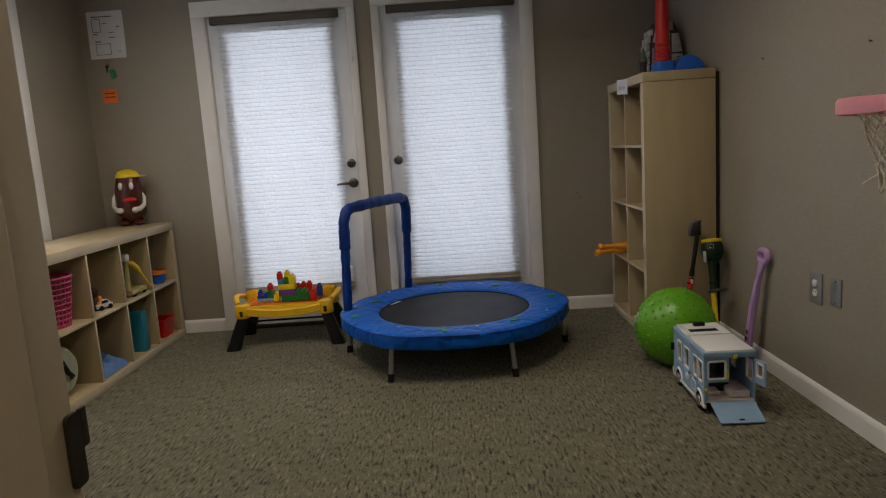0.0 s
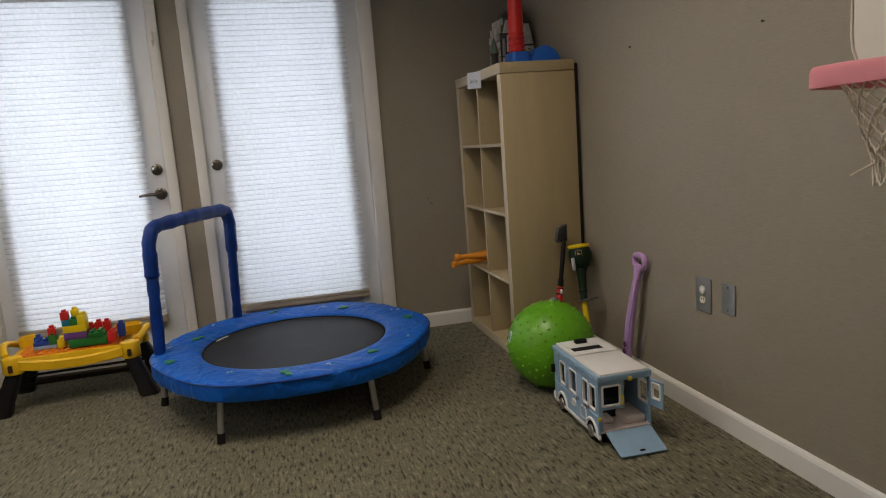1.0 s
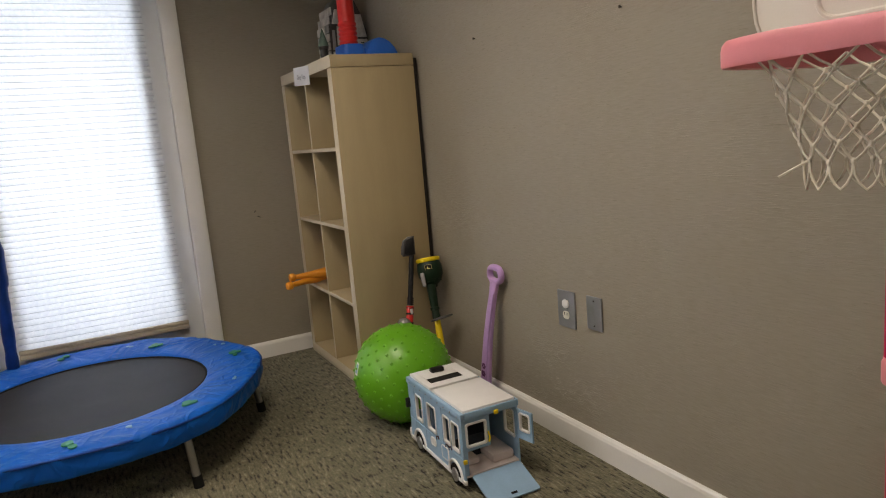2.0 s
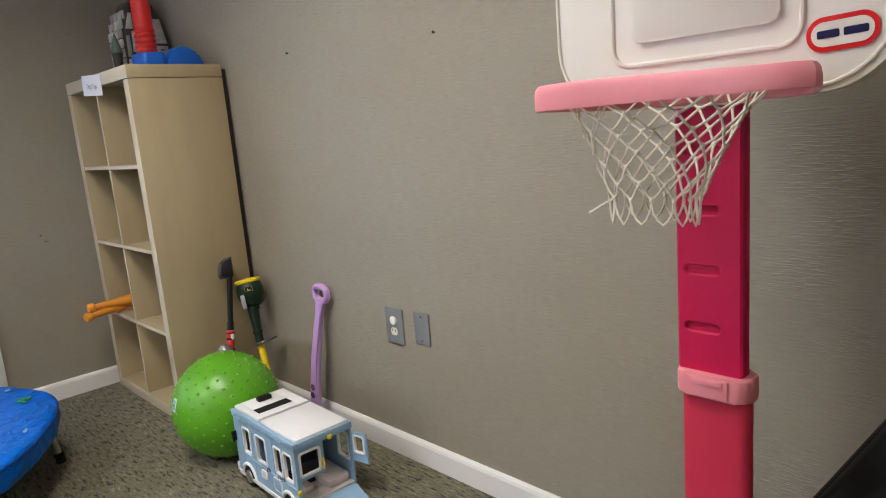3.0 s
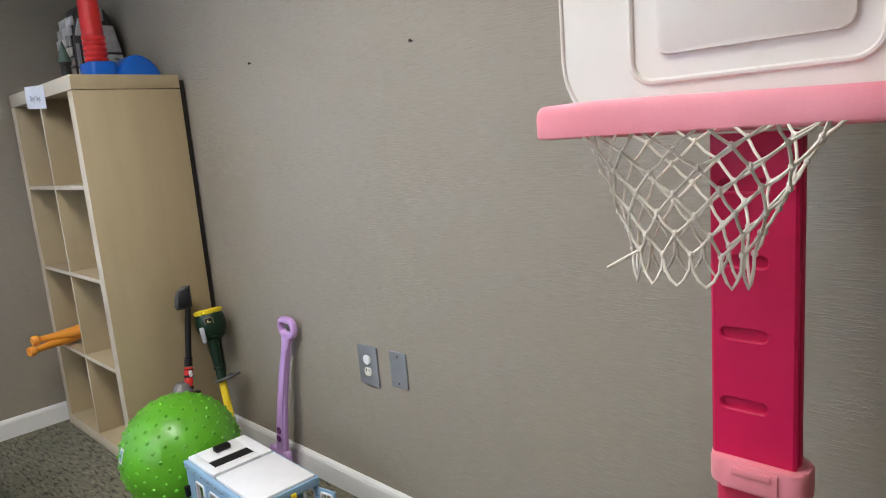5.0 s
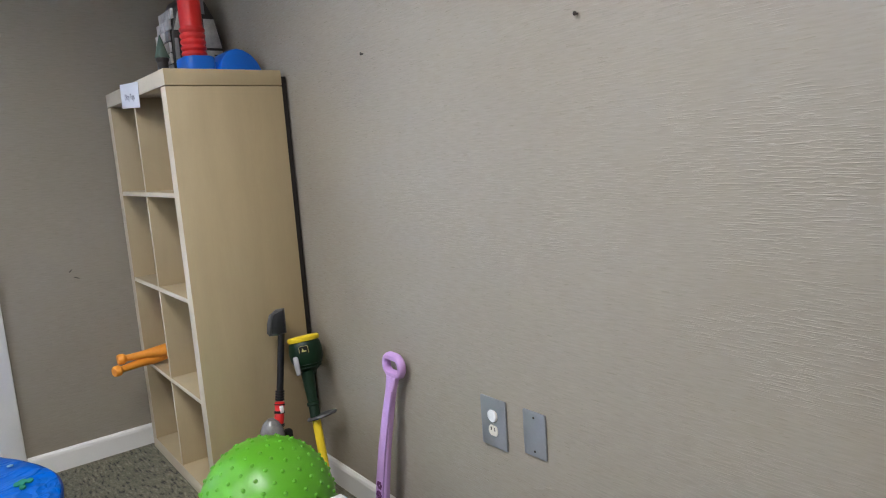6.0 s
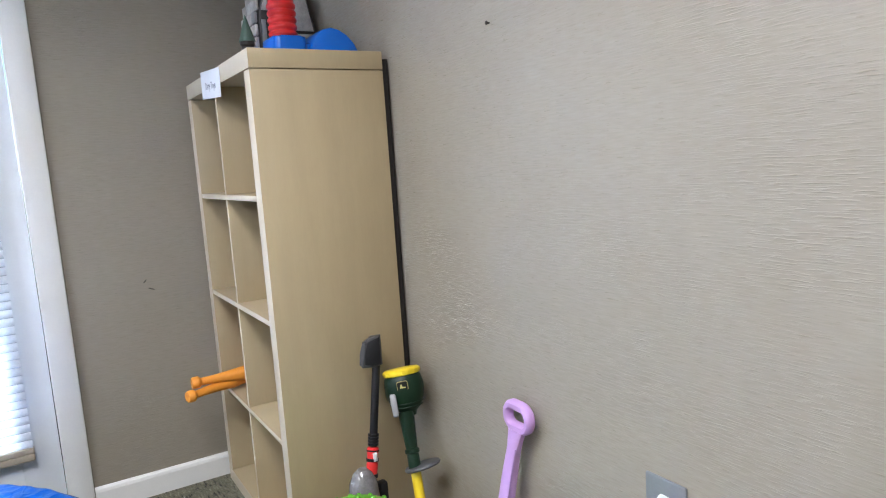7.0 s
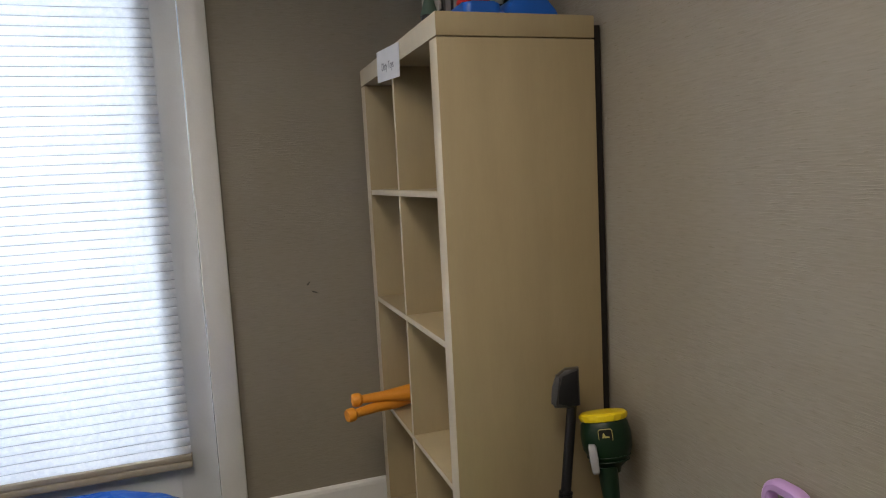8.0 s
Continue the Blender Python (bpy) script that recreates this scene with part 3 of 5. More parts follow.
def trampoline():
    ob = holder("mini_trampoline", (0.073, 4.117, 0), "blue padded mini trampoline with a handlebar", "trampoline")
    seg = 384
    prof = [(0.436, 0.228), (0.436, 0.240), (0.447, 0.247), (0.463, 0.252), (0.485, 0.257), (0.51, 0.260), (0.53, 0.262), (0.55, 0.263), (0.57, 0.263), (0.585, 0.263), (0.60, 0.2625), (0.618, 0.262), (0.634, 0.2605), (0.643, 0.2575), (0.6475, 0.251), (0.649, 0.238), (0.649, 0.222), (0.648, 0.208), (0.646, 0.196), (0.644, 0.188), (0.640, 0.181), (0.634, 0.188)]

    def fold(v):
        """Sharp ridges of tugged vinyl."""
        return (1 - min(1.0, abs(noise.noise(v)) * 3.0)) ** 2
    rings = []
    for i, (r, z) in enumerate(prof):
        row = []
        for q in range(seg):
            a = 2 * math.pi * q / seg
            p = Vector((math.cos(a), math.sin(a), 0))
            slant = Vector((0, 0, i * 0.16))
            wr = 0.8 * noise.noise(p * 6 + slant) + 1.2 * fold(p * 5.5 + slant * 1.6) - 0.8 * fold(p * 11 + Vector((5, 2, i * 0.13)))
            edge = min(1.0, max(0.0, (i - 2) / 4.0))
            out = 0.0040 * wr if i >= 14 else 0.0
            up = 0.0038 * wr * edge if i <= 13 else (0.004 * noise.noise(p * 5) if i >= 18 else 0.0038 * wr * (18 - i) / 5)
            hexa = 0.011 * math.cos(6 * a) * max(0.0, (r - 0.5) / 0.15)
            row.append(((r + out + hexa) * math.cos(a), (r + out + hexa) * math.sin(a), z + up))
        rings.append(row)
    pad = part("pad", Shape().rings(rings, cap=False), BLUEPAD, ob, "blue vinyl safety pad with green frog prints", smooth=60)
    edge_r = [0.6475 + 0.011 * math.cos(6 * a) * 0.98 for a in (2 * math.pi * k / 120 for k in range(120))]
    # added dark tube that draws the shadowed crease between pad top and skirt
    part("crease_shadow", Shape().tube([(r * math.cos(2 * math.pi * k / 120), r * math.sin(2 * math.pi * k / 120), 0.2505 + 0.002 * noise.noise(Vector((k * 0.4, 0, 0)))) for k, r in enumerate(edge_r)], 0.0042, 8, loop=True), NAVYPAD, pad, "dark blue line painting the shadowed crease of the pad edge")
    part("mat", Shape().lathe(((0.0, 0.2335), (0.2, 0.233), (0.425, 0.2345), (0.4355, 0.235), (0.4355, 0.231), (0.0, 0.2295)), 72, cap=False), JUMPMAT, ob, "dark grey woven jumping mat")
    part("mat_binding", Shape().tube([(0.432 * math.cos(a), 0.432 * math.sin(a), 0.2355) for a in (2 * math.pi * k / 72 for k in range(72))], 0.005, 8, loop=True), RUBBER, ob)
    part("frame", Shape().tube([(0.612 * math.cos(a), 0.612 * math.sin(a), 0.215) for a in (2 * math.pi * k / 60 for k in range(60))], 0.013, 10, loop=True), BLACK, ob, "black round steel frame")
    for k in range(6):
        a = radians(60 * k - 2.5)
        c, n2 = math.cos(a), math.sin(a)
        leg = part("leg", Shape().cyl((0.602 * c, 0.602 * n2, 0.214), (0.632 * c, 0.632 * n2, 0.03), 0.0135, 0.0135, 14), STEEL, ob, "grey steel leg")
        part("rubber_foot", Shape().cyl((0.631 * c, 0.631 * n2, 0.042), (0.636 * c, 0.636 * n2, 0.0), 0.0165, 0.0175, 14), RUBBER, leg)
    tg = Shape().box(-0.045, 0.045, -0.008, 0.008, 0.0, 0.0012)
    tg.m = Matrix.Identity(4)
    t = part("maker_tag", tg, WHITE, ob, "small white cloth tag")
    t.matrix_local = pose(-0.36, 0.215, 0.2365, 0, 0, 55)
    # prints: small frogs and drops on the pad
    rnd = random.Random(5)
    for k in range(14):
        a, r = radians(360 * k / 14 + rnd.uniform(-7, 7)), rnd.uniform(0.50, 0.585)
        z = pad_height(r) + 0.008
        s = Shape()
        green = k % 2 == 0
        for q in range(5 if green else 2):
            u, v, w = rnd.uniform(-0.026, 0.026), rnd.uniform(-0.016, 0.016), rnd.uniform(0.007, 0.015) if green else rnd.uniform(0.004, 0.008)
            s.prism([(u + w * 1.3 * math.cos(b), v + w * math.sin(b)) for b in (2 * math.pi * j / 10 for j in range(10))], -0.004, 0.0002 * q)
        p = part("print", s, FROGGREEN if green else SKYPRINT, pad)
        p.matrix_local = Matrix.Translation((r * math.cos(a), r * math.sin(a), z)) @ pose(0, 0, 0, 0, 0, rnd.uniform(0, 360))
    # handlebar between two legs
    A, Bp = Vector((-0.628, 0.0, 0.0)), Vector((-0.305, 0.545, 0.0))
    lean = Vector((0.03, 0.008, 0))

    def along(p, z):
        return Vector((p.x, p.y, z)) + lean * (z / 0.86)
    path = [along(A, 0.05), along(A, 0.60), along(A, 0.775)]
    ta, tb = along(A, 0.845), along(Bp, 0.862)
    top = [ta.lerp(tb, k) + Vector((0, 0, 0.008 * math.sin(math.pi * k))) for k in (0.10, 0.3, 0.5, 0.7, 0.90)]
    c1 = along(A, 0.825).lerp(top[0], 0.4)
    c2 = along(Bp, 0.845).lerp(top[-1], 0.4)
    down = [along(Bp, 0.79), along(Bp, 0.60), along(Bp, 0.05)]
    part("handlebar", Shape().tube(path + [c1] + top + [c2] + down, 0.012, 10), STEEL, ob)

    def sleeve(pts, r, name="foam_sleeve"):
        fine = []
        for p, q in zip(pts, pts[1:]):
            k = max(2, int((q - p).length / 0.012))
            fine += [p.lerp(q, j / k) for j in range(k)]
        fine.append(pts[-1])
        rr = [r * (1 + 0.13 * noise.noise(p * 22) + 0.08 * noise.noise(p * 50)) for p in fine]
        rr[0] *= 0.8
        rr[-1] *= 0.8
        part(name, Shape().tube(fine, rr, 16), NAVYPAD, ob, "navy blue fabric foam sleeve", smooth=60)
    sleeve([along(A, 0.615), along(A, 0.775), c1] + top + [c2, along(Bp, 0.79), along(Bp, 0.625)], 0.032)
    sleeve([along(A, 0.22), along(A, 0.42), along(A, 0.628)], 0.0265)
    sleeve([along(Bp, 0.24), along(Bp, 0.42), along(Bp, 0.640)], 0.0245)


trampoline()

# ---- exercise ball ----
def bumpy_ball():
    R = 0.1955
    ob = holder("exercise_ball", (1.184, 3.602, 0), "bright green bumpy rubber exercise ball on the carpet", "ball")
    s = Shape().ball((0, 0, R), R, 64, 40)
    n = 300
    for k in range(n):
        zz = 1 - 2 * (k + 0.5) / n
        a = k * 2.399963
        rr = math.sqrt(1 - zz * zz)
        d = Vector((rr * math.cos(a), rr * math.sin(a), zz))
        if d.z < -0.95:
            continue
        m = Matrix.Translation(Vector((0, 0, R)) + d * (R - 0.0005)) @ d.to_track_quat('Z', 'Y').to_matrix().to_4x4()
        s.lathe(((0.0066, -0.001), (0.0054, 0.0030), (0.0033, 0.0047), (0.0004, 0.0053)), 8, m)
    part("shell", s, GREENBALL, ob, "green rubber shell with round knobs", smooth=50)
    d = Vector((-0.95, 0.06, 0.29)).normalized()
    sq = Shape()
    rows = []
    q = d.to_track_quat('Z', 'Y').to_matrix()
    for i in range(7):
        row = []
        for j in range(7):
            v = (d + q @ Vector(((i - 3) * 0.024, (j - 3) * 0.042, 0))).normalized()
            row.append(Vector((0, 0, R)) + v * (R + 0.0012))
        rows.append(row)
    sq.rings(rows, closed=False, cap=False)
    st = part("sticker", sq, WHITE, ob, "white sticker with a blue field")
    fld = Shape()
    fld.rings([[Vector((0, 0, R)) + (d + q @ Vector((u * 0.05, v * 0.09, 0))).normalized() * (R + 0.0018) for v in (-1, -0.5, 0, 0.5, 1)] for u in (-1, -0.5, 0, 0.5, 1)], closed=False, cap=False)
    part("printed_field", fld, VANBLUE, st)


bumpy_ball()

# ---- toy van ----
def toy_van():
    W, L, Z0, Z1 = 0.206, 0.418, 0.040, 0.252
    ob = holder("toy_van", (1.198, 3.168, 0), "pale blue toy camper van with its back ramp down", "toy van", turn=-2.0)
    hx, hy, t = W / 2, L / 2, 0.006

    def rim_round(a0, a1, b0, b1, e, d0, d1, m):
        """A window rim with rounded corners, from depth d0 to d1."""
        outer, inner = rounded(a0 - e, a1 + e, b0 - e, b1 + e, 0.009, 3), rounded(a0 + 0.001, a1 - 0.001, b0 + 0.001, b1 - 0.001, 0.005, 3)
        mid = rounded(a0 - e * 0.4, a1 + e * 0.4, b0 - e * 0.4, b1 + e * 0.4, 0.007, 3)
        rows = [[(u, v, d) for u, v in ring] for ring, d in ((outer, d0), (outer, d1 - 0.001), (mid, d1), (inner, d1 - 0.001), (inner, d0))]
        return Shape().rings(rows + rows[:1], cap=False, m=m)

    def side(xs, name):
        s = Shape()
        wins = ((-0.185, -0.140), (-0.120, -0.080), (-0.015, 0.045), (0.095, 0.140)) if xs < 0 else ((-0.19, -0.13), (-0.02, 0.045), (0.095, 0.14))
        a, b = (xs, xs + t) if xs < 0 else (xs - t, xs)
        zb, zt = 0.128, 0.215
        s.box(a, b, -hy, hy, Z0, zb), s.box(a, b, -hy, hy, zt, Z1)
        y = -hy
        for w0, w1 in wins:
            s.box(a, b, y, w0, zb, zt)
            y = w1
        s.box(a, b, y, hy, zb, zt)
        p = part(name, s, VANBLUE, ob, "pale blue plastic van side", smooth=0)
        for w0, w1 in wins:
            side_m = FACE_WEST if xs < 0 else Matrix(((0, 0, 1, 0), (-1, 0, 0, 0), (0, 1, 0, 0), (0, 0, 0, 1)))
            f = rim_round(-w1, -w0, zb, zt, 0.0055, hx - t - 0.001, hx + 0.0035, side_m)
            part("window_frame", f, WHITE, p, "white window frame")
        return p
    left = side(-hx, "side_panel")
    side(hx, "side_panel")
    for w0, w1, z0, z1 in ((-0.10, -0.055, 0.062, 0.105), (-0.005, 0.03, 0.075, 0.10)):
        part("hatch", Shape().box(-hx - 0.003, -hx - 0.0002, w0, w1, z0, z1, 0.001), VANBLUE if w0 < -0.05 else WHITE, left)
        part("hatch_rim", rim_round(-w1, -w0, z0, z1, 0.002, hx - 0.001, hx + 0.0042, FACE_WEST), WHITE, left)
    for y in (-0.13, -0.105, -0.035):
        s = Shape().tube([(-hx - 0.001, y, 0.112), (-hx - 0.001, y + 0.008, 0.122), (-hx - 0.001, y + 0.018, 0.118), (-hx - 0.001, y + 0.022, 0.106)], 0.0022, 6)
        part("horse_print", s, BROWNPRINT, left, "brown printed mark")
    part("belt_moulding", Shape().tube([(-hx - 0.0006, -hy + 0.004, 0.112), (-hx - 0.0006, hy - 0.004, 0.112)], 0.0022, 8), VANBLUE, left)
    for y in (-0.066, 0.072, 0.155):
        part("panel_groove", Shape().box(-hx - 0.0006, -hx - 0.0001, y - 0.0011, y + 0.0011, 0.064, 0.236), VANDARK, left)
    # front with sloping bonnet
    s = Shape().box(-hx + t, hx - t, hy - t, hy, Z0, 0.125).box(-hx + t, hx - t, hy - t, hy, 0.20, Z1)
    s.box(-hx + t, -hx + 0.025, hy - t, hy, 0.125, 0.20).box(hx - 0.025, hx - t, hy - t, hy, 0.125, 0.20)
    part("front_panel", s, VANBLUE, ob, smooth=0)
    part("bumper", Shape().box(-hx - 0.003, hx + 0.003, hy + 0.0005, hy + 0.018, 0.03, 0.062, 0.006), WHITE, ob)
    for x in (-1, 1):
        part("headlight", Shape().lathe(((0.013, -0.002), (0.013, 0.004), (0.008, 0.007), (0.0, 0.008)), 14, Matrix.Translation((x * 0.075, hy + 0.001, 0.085)) @ pose(0, 0, 0, -90, 0, 0), cap=False), CREAM, ob)
        part("wing_mirror", Shape().box(x * hx, x * (hx + 0.016), hy - 0.012, hy - 0.002, 0.15, 0.185, 0.002), BLACK, ob)
    # roof: white lid with a slot, blue rim
    r = Shape()
    slot = (-0.066, 0.060, 0.074, 0.122)
    z0, z1 = Z1 + 0.001, Z1 + 0.018
    yb0, yb1 = 0.035, hy + 0.004
    r.box(-hx + 0.012, slot[0], yb0, yb1, z0, z1, 0.003), r.box(slot[1], hx - 0.004, yb0, yb1, z0, z1, 0.003)
    r.box(slot[0], slot[1], yb0, slot[2], z0, z1, 0.002), r.box(slot[0], slot[1], slot[3], yb1, z0, z1, 0.002)
    part("roof", r, WHITE, ob, "white plastic roof lid with a long slot")
    part("slot_tray", Shape().box(slot[0] - 0.003, slot[1] + 0.003, slot[2] - 0.003, slot[3] + 0.003, Z1 - 0.004, Z1 + 0.0155), RUBBER, ob)
    part("roof", Shape().box(-hx + 0.012, hx - 0.004, -hy + 0.006, yb0 - 0.012, z0, z1 - 0.001, 0.004), WHITE, ob)
    part("roof_handle", Shape().box(-0.025, 0.025, 0.155, 0.182, z1 + 0.0005, z1 + 0.016, 0.004), BLACK, ob)
    rim = Shape().box(-hx - 0.004, -hx + 0.0112, -hy - 0.004, hy + 0.004, Z1 - 0.012, Z1 + 0.011, 0.003).box(hx - 0.0035, hx + 0.004, -hy - 0.004, hy + 0.004, Z1 - 0.012, Z1 + 0.011, 0.003)
    rim.box(-hx + 0.0113, hx - 0.0036, -hy - 0.004, -hy + 0.004, Z1 - 0.014, Z1 + 0.011, 0.003)
    part("roof_rim", rim, VANBLUE, ob)
    part("yellow_catch", Shape().box(0.012, 0.028, -hy - 0.010, -hy - 0.0045, Z1 - 0.016, Z1 - 0.002, 0.002), SUNYELLOW, ob)
    for y in range(9):
        part("rivet", Shape().ball((-hx - 0.0045, -hy + 0.02 + y * 0.046, Z1 - 0.002), 0.0026, 8, 6), LIGHTGREY, ob)
    # back: half panel with a window, open doorway, ramp and a swung door
    q = Shape()
    q.box(-hx + t, -hx + 0.016, -hy, -hy + t, 0.055, Z1 - 0.013), q.box(-hx + 0.085, -hx + 0.100, -hy, -hy + t, 0.135, Z1 - 0.013)
    q.box(-hx + 0.016, -hx + 0.085, -hy, -hy + t, 0.135, 0.152), q.box(-hx + 0.016, -hx + 0.085, -hy, -hy + t, 0.222, Z1 - 0.013)
    back = part("back_panel", q, VANBLUE, ob, smooth=0)
    f = rim_round(-hx + 0.018, -hx + 0.083, 0.152, 0.222, 0.006, hy - 0.006, hy + 0.004, FACE_SOUTH)
    part("window_frame", f, WHITE, back, "white window frame")
    part("yellow_hinge", Shape().box(-hx - 0.004, -hx + 0.010, -hy - 0.007, -hy - 0.0005, 0.098, 0.112, 0.002), SUNYELLOW, ob)
    part("yellow_hinge", Shape().tube([(-hx + 0.092, -hy - 0.004, 0.15), (-hx + 0.094, -hy - 0.008, 0.165), (-hx + 0.092, -hy - 0.004, 0.185)], 0.003, 8), SUNYELLOW, ob)
    part("cabin_floor", Shape().box(-hx + t, hx - t, -hy + 0.0005, hy - t - 0.001, 0.048, 0.056), VANFLOOR, ob, "pale pink cabin floor")
    part("bed", Shape().box(0.012, hx - 0.010, -hy + 0.02, -hy + 0.16, 0.0565, 0.085, 0.008).box(-hx + 0.010, -0.02, -hy + 0.05, -hy + 0.2, 0.0565, 0.078, 0.008), VANFLOOR, ob)
    part("partition", Shape().box(-hx + t + 0.001, hx - t - 0.001, 0.03, 0.036, 0.057, Z1 - 0.013), VANDARK, ob)
    # added near-black screens: the unlit cabin seen through the windows, as colour
    part("cabin_shadow_screen", Shape().box(0.030, 0.036, -0.10, hy - 0.02, 0.057, Z1 - 0.014).box(-hx + 0.012, 0.029, -0.105, -0.100, 0.057, 0.13), CABINSHADOW, ob, "added dark screen standing in for the cabin's inner shadow")
    ramp = Shape().prism(rounded(-0.088, 0.088, -0.125, 0.0, 0.006), 0, 0.006)
    rp = part("ramp", ramp, VANBLUE, ob, "pale blue plastic ramp lowered to the floor")
    rp.matrix_local = pose(0.008, -hy - 0.001, 0.047, 19.5, 0, 0)
    part("ramp_catch", Shape().box(-0.010, 0.010, -0.112, -0.106, 0.006, 0.009), BLACK, rp)
    d = Shape()
    d.box(0, 0.014, -0.004, 0.002, -0.055, 0.045), d.box(0.052, 0.066, -0.004, 0.002, -0.055, 0.045)
    d.box(0.014, 0.052, -0.004, 0.002, -0.055, -0.022), d.box(0.014, 0.052, -0.004, 0.002, 0.032, 0.045)
    dr = part("back_door", d, VANBLUE, ob, "small swung-open back door", smooth=0)
    dr.matrix_local = pose(hx, -hy, 0.185, 0, 0, -78)
    fr2 = rim_round(0.014, 0.052, -0.022, 0.032, 0.005, -0.003, 0.007, FACE_SOUTH)
    part("window_frame", fr2, WHITE, dr)
    # sill, arches, wheels
    for x in (-hx - 0.004, hx - 0.006):
        part("sill", Shape().box(x, x + 0.010, -hy - 0.004, hy + 0.002, 0.026, 0.040, 0.002), WHITE, ob, "white lower sill")
    for x in (-1, 1):
        for y in (-0.146, 0.130):
            w = Shape().lathe(((0.012, -0.011), (0.036, -0.011), (0.038, -0.006), (0.038, 0.006), (0.036, 0.011), (0.012, 0.011)), 28, Matrix.Translation((x * (hx - 0.008), y, 0.038)) @ pose(0, 0, 0, 0, 90, 0))
            wh = part("wheel", w, RUBBER, ob, "black wheel with a silver hub")
            h = Shape().lathe(((0.023, 0.0), (0.022, 0.004), (0.012, 0.002), (0.006, 0.006), (0.0, 0.006)), 20, Matrix.Translation((x * (hx + 0.0035), y, 0.038)) @ pose(0, 0, 0, 0, 90 * x, 0), cap=False)
            part("hub", h, STEEL, wh)
            arch = Shape().tube([(x * (hx + 0.001), y + 0.046 * math.cos(radians(b)), 0.038 + 0.046 * math.sin(radians(b))) for b in range(0, 181, 15)], 0.0055, 8)
            part("wheel_arch", arch, WHITE, ob, "white wheel arch")


CABINSHADOW = plain("cabin_shadow_dark", (0.022, 0.028, 0.040), 0.6, spec=0.3)
BROWNPRINT = plain("brown_print", (0.10, 0.05, 0.06), 0.5)
toy_van()

# ---- basketball stand ----
def hoop_stand():
    ob = holder("toy_basketball_stand", (1.225, 1.733, 0), "toy basketball hoop with a white backboard on a magenta post", "basketball hoop")
    ox, up_by = -1.225, 0.036
    fx = 1.165 + ox
    face = Matrix.Translation((fx, 0, up_by)) @ FACE_WEST
    # backboard: rounded slab with a raised frame and a framed square
    y0, y1, z0, z1 = -0.255, 0.260, 1.131, 1.56
    b = Shape().prism([(-a, c) for a, c in rounded(-y1, -y0, z0, z1, 0.105, 10)], -0.045, 0.0, face, bevel=0.017)
    board = part("backboard", b, BOARDWHITE, ob, "warm white moulded backboard")

    def frame_line(a0, a1, c0, c1, r, thick, name):
        loop = [(x, y, 0.0) for x, y in rounded(a0, a1, c0, c1, r, 6)]
        part(name, Shape().tube(loop, thick, 8, m=face, loop=True), BOARDWHITE, board)
    frame_line(-0.252, 0.247, 1.139, 1.552, 0.098, 0.0032, "edge_lip")
    frame_line(-0.147, 0.125 + 0.012, 1.196, 1.50, 0.03, 0.0045, "moulded_rim")
    panel = Shape().prism(rounded(-0.111, 0.110, 1.228, 1.455, 0.014, 5), 0.0005, 0.0065, face, bevel=0.003)
    part("target_panel", panel, BOARDWHITE, board)
    # oval badge: red ring, cream field, dark bars for its lettering
    bd = Matrix.Translation((fx - 0.0012, 0.003, up_by)) @ FACE_WEST @ pose(0.187, 1.204, 0, 0, 0, 2.5)
    part("badge", Shape().prism(rounded(-0.042, 0.042, -0.022, 0.022, 0.021, 8), 0, 0.0012, bd), LOGORED, board, "red and cream oval badge")
    part("badge_field", Shape().prism(rounded(-0.036, 0.036, -0.0155, 0.0155, 0.015, 8), 0.0014, 0.0020, bd), CREAM, board)
    for k, (u, w) in enumerate(((-0.029, 0.026), (0.002, 0.028))):
        part("badge_bar", Shape().prism(rounded(u, u + w, -0.005, 0.005, 0.002, 3), 0.0022, 0.0026, bd), LOGOBLUE, board)
    # rim: a squarish moulded tray front with a round hole
    cx, ry = 1.0685 + ox, -0.011

    def outline(k):
        pts = []
        for q in range(72):
            a = 2 * math.pi * q / 72
            c, n2 = math.cos(a), math.sin(a)
            r = (abs(c / 0.097) ** 6 + abs(n2 / 0.217) ** 6) ** (-1 / 6.0)
            back = (r * c / 0.097 + 1) / 2
            pts.append((cx + r * c * k + 0.017 * (r * n2 / 0.217) * (1 - back), ry + r * n2 * k * (1 - 0.33 * back)))
        return pts
    hole = [(cx - 0.010 + 0.074 * math.cos(2 * math.pi * q / 72), ry + 0.014 + 0.150 * math.sin(2 * math.pi * q / 72)) for q in range(72)]
    rows = [[(x, y, z - 0.010 * ((x - cx) / 0.097 + 1) / 2) for x, y in outline(k)] for k, z in ((0.955, 1.1500), (0.992, 1.1485), (1.0, 1.152), (1.0, 1.177), (0.992, 1.185), (0.97, 1.190))]
    rows += [[(x, y, z - 0.010 * ((x - cx) / 0.097 + 1) / 2) for x, y in hole] for z in (1.191, 1.186)]
    rows += [[(x, y, z - 0.010 * ((x - cx) / 0.097 + 1) / 2) for x, y in outline(0.95)] for z in (1.184, 1.1500)]
    rows = [[(x, y, z - (0.004 + 0.009 * min(1.0, max(0.0, (ry + 0.10 - y) / 0.25))) if z > 1.158 else z) for x, y, z in r] for r in rows]
    rows = [[(x, y, z + 0.025) for x, y, z in r] for r in rows]
    rows.append(rows[0])
    part("rim", Shape().rings(rows, cap=False), PINK, ob, "pink moulded plastic rim")
    # net of knotted cord
    s = Shape()
    N, J = 13, 6
    rn = random.Random(3)
    top_r, low_r, zt, zb = 0.146, 0.068, 1.179, 1.038
    knots = {}
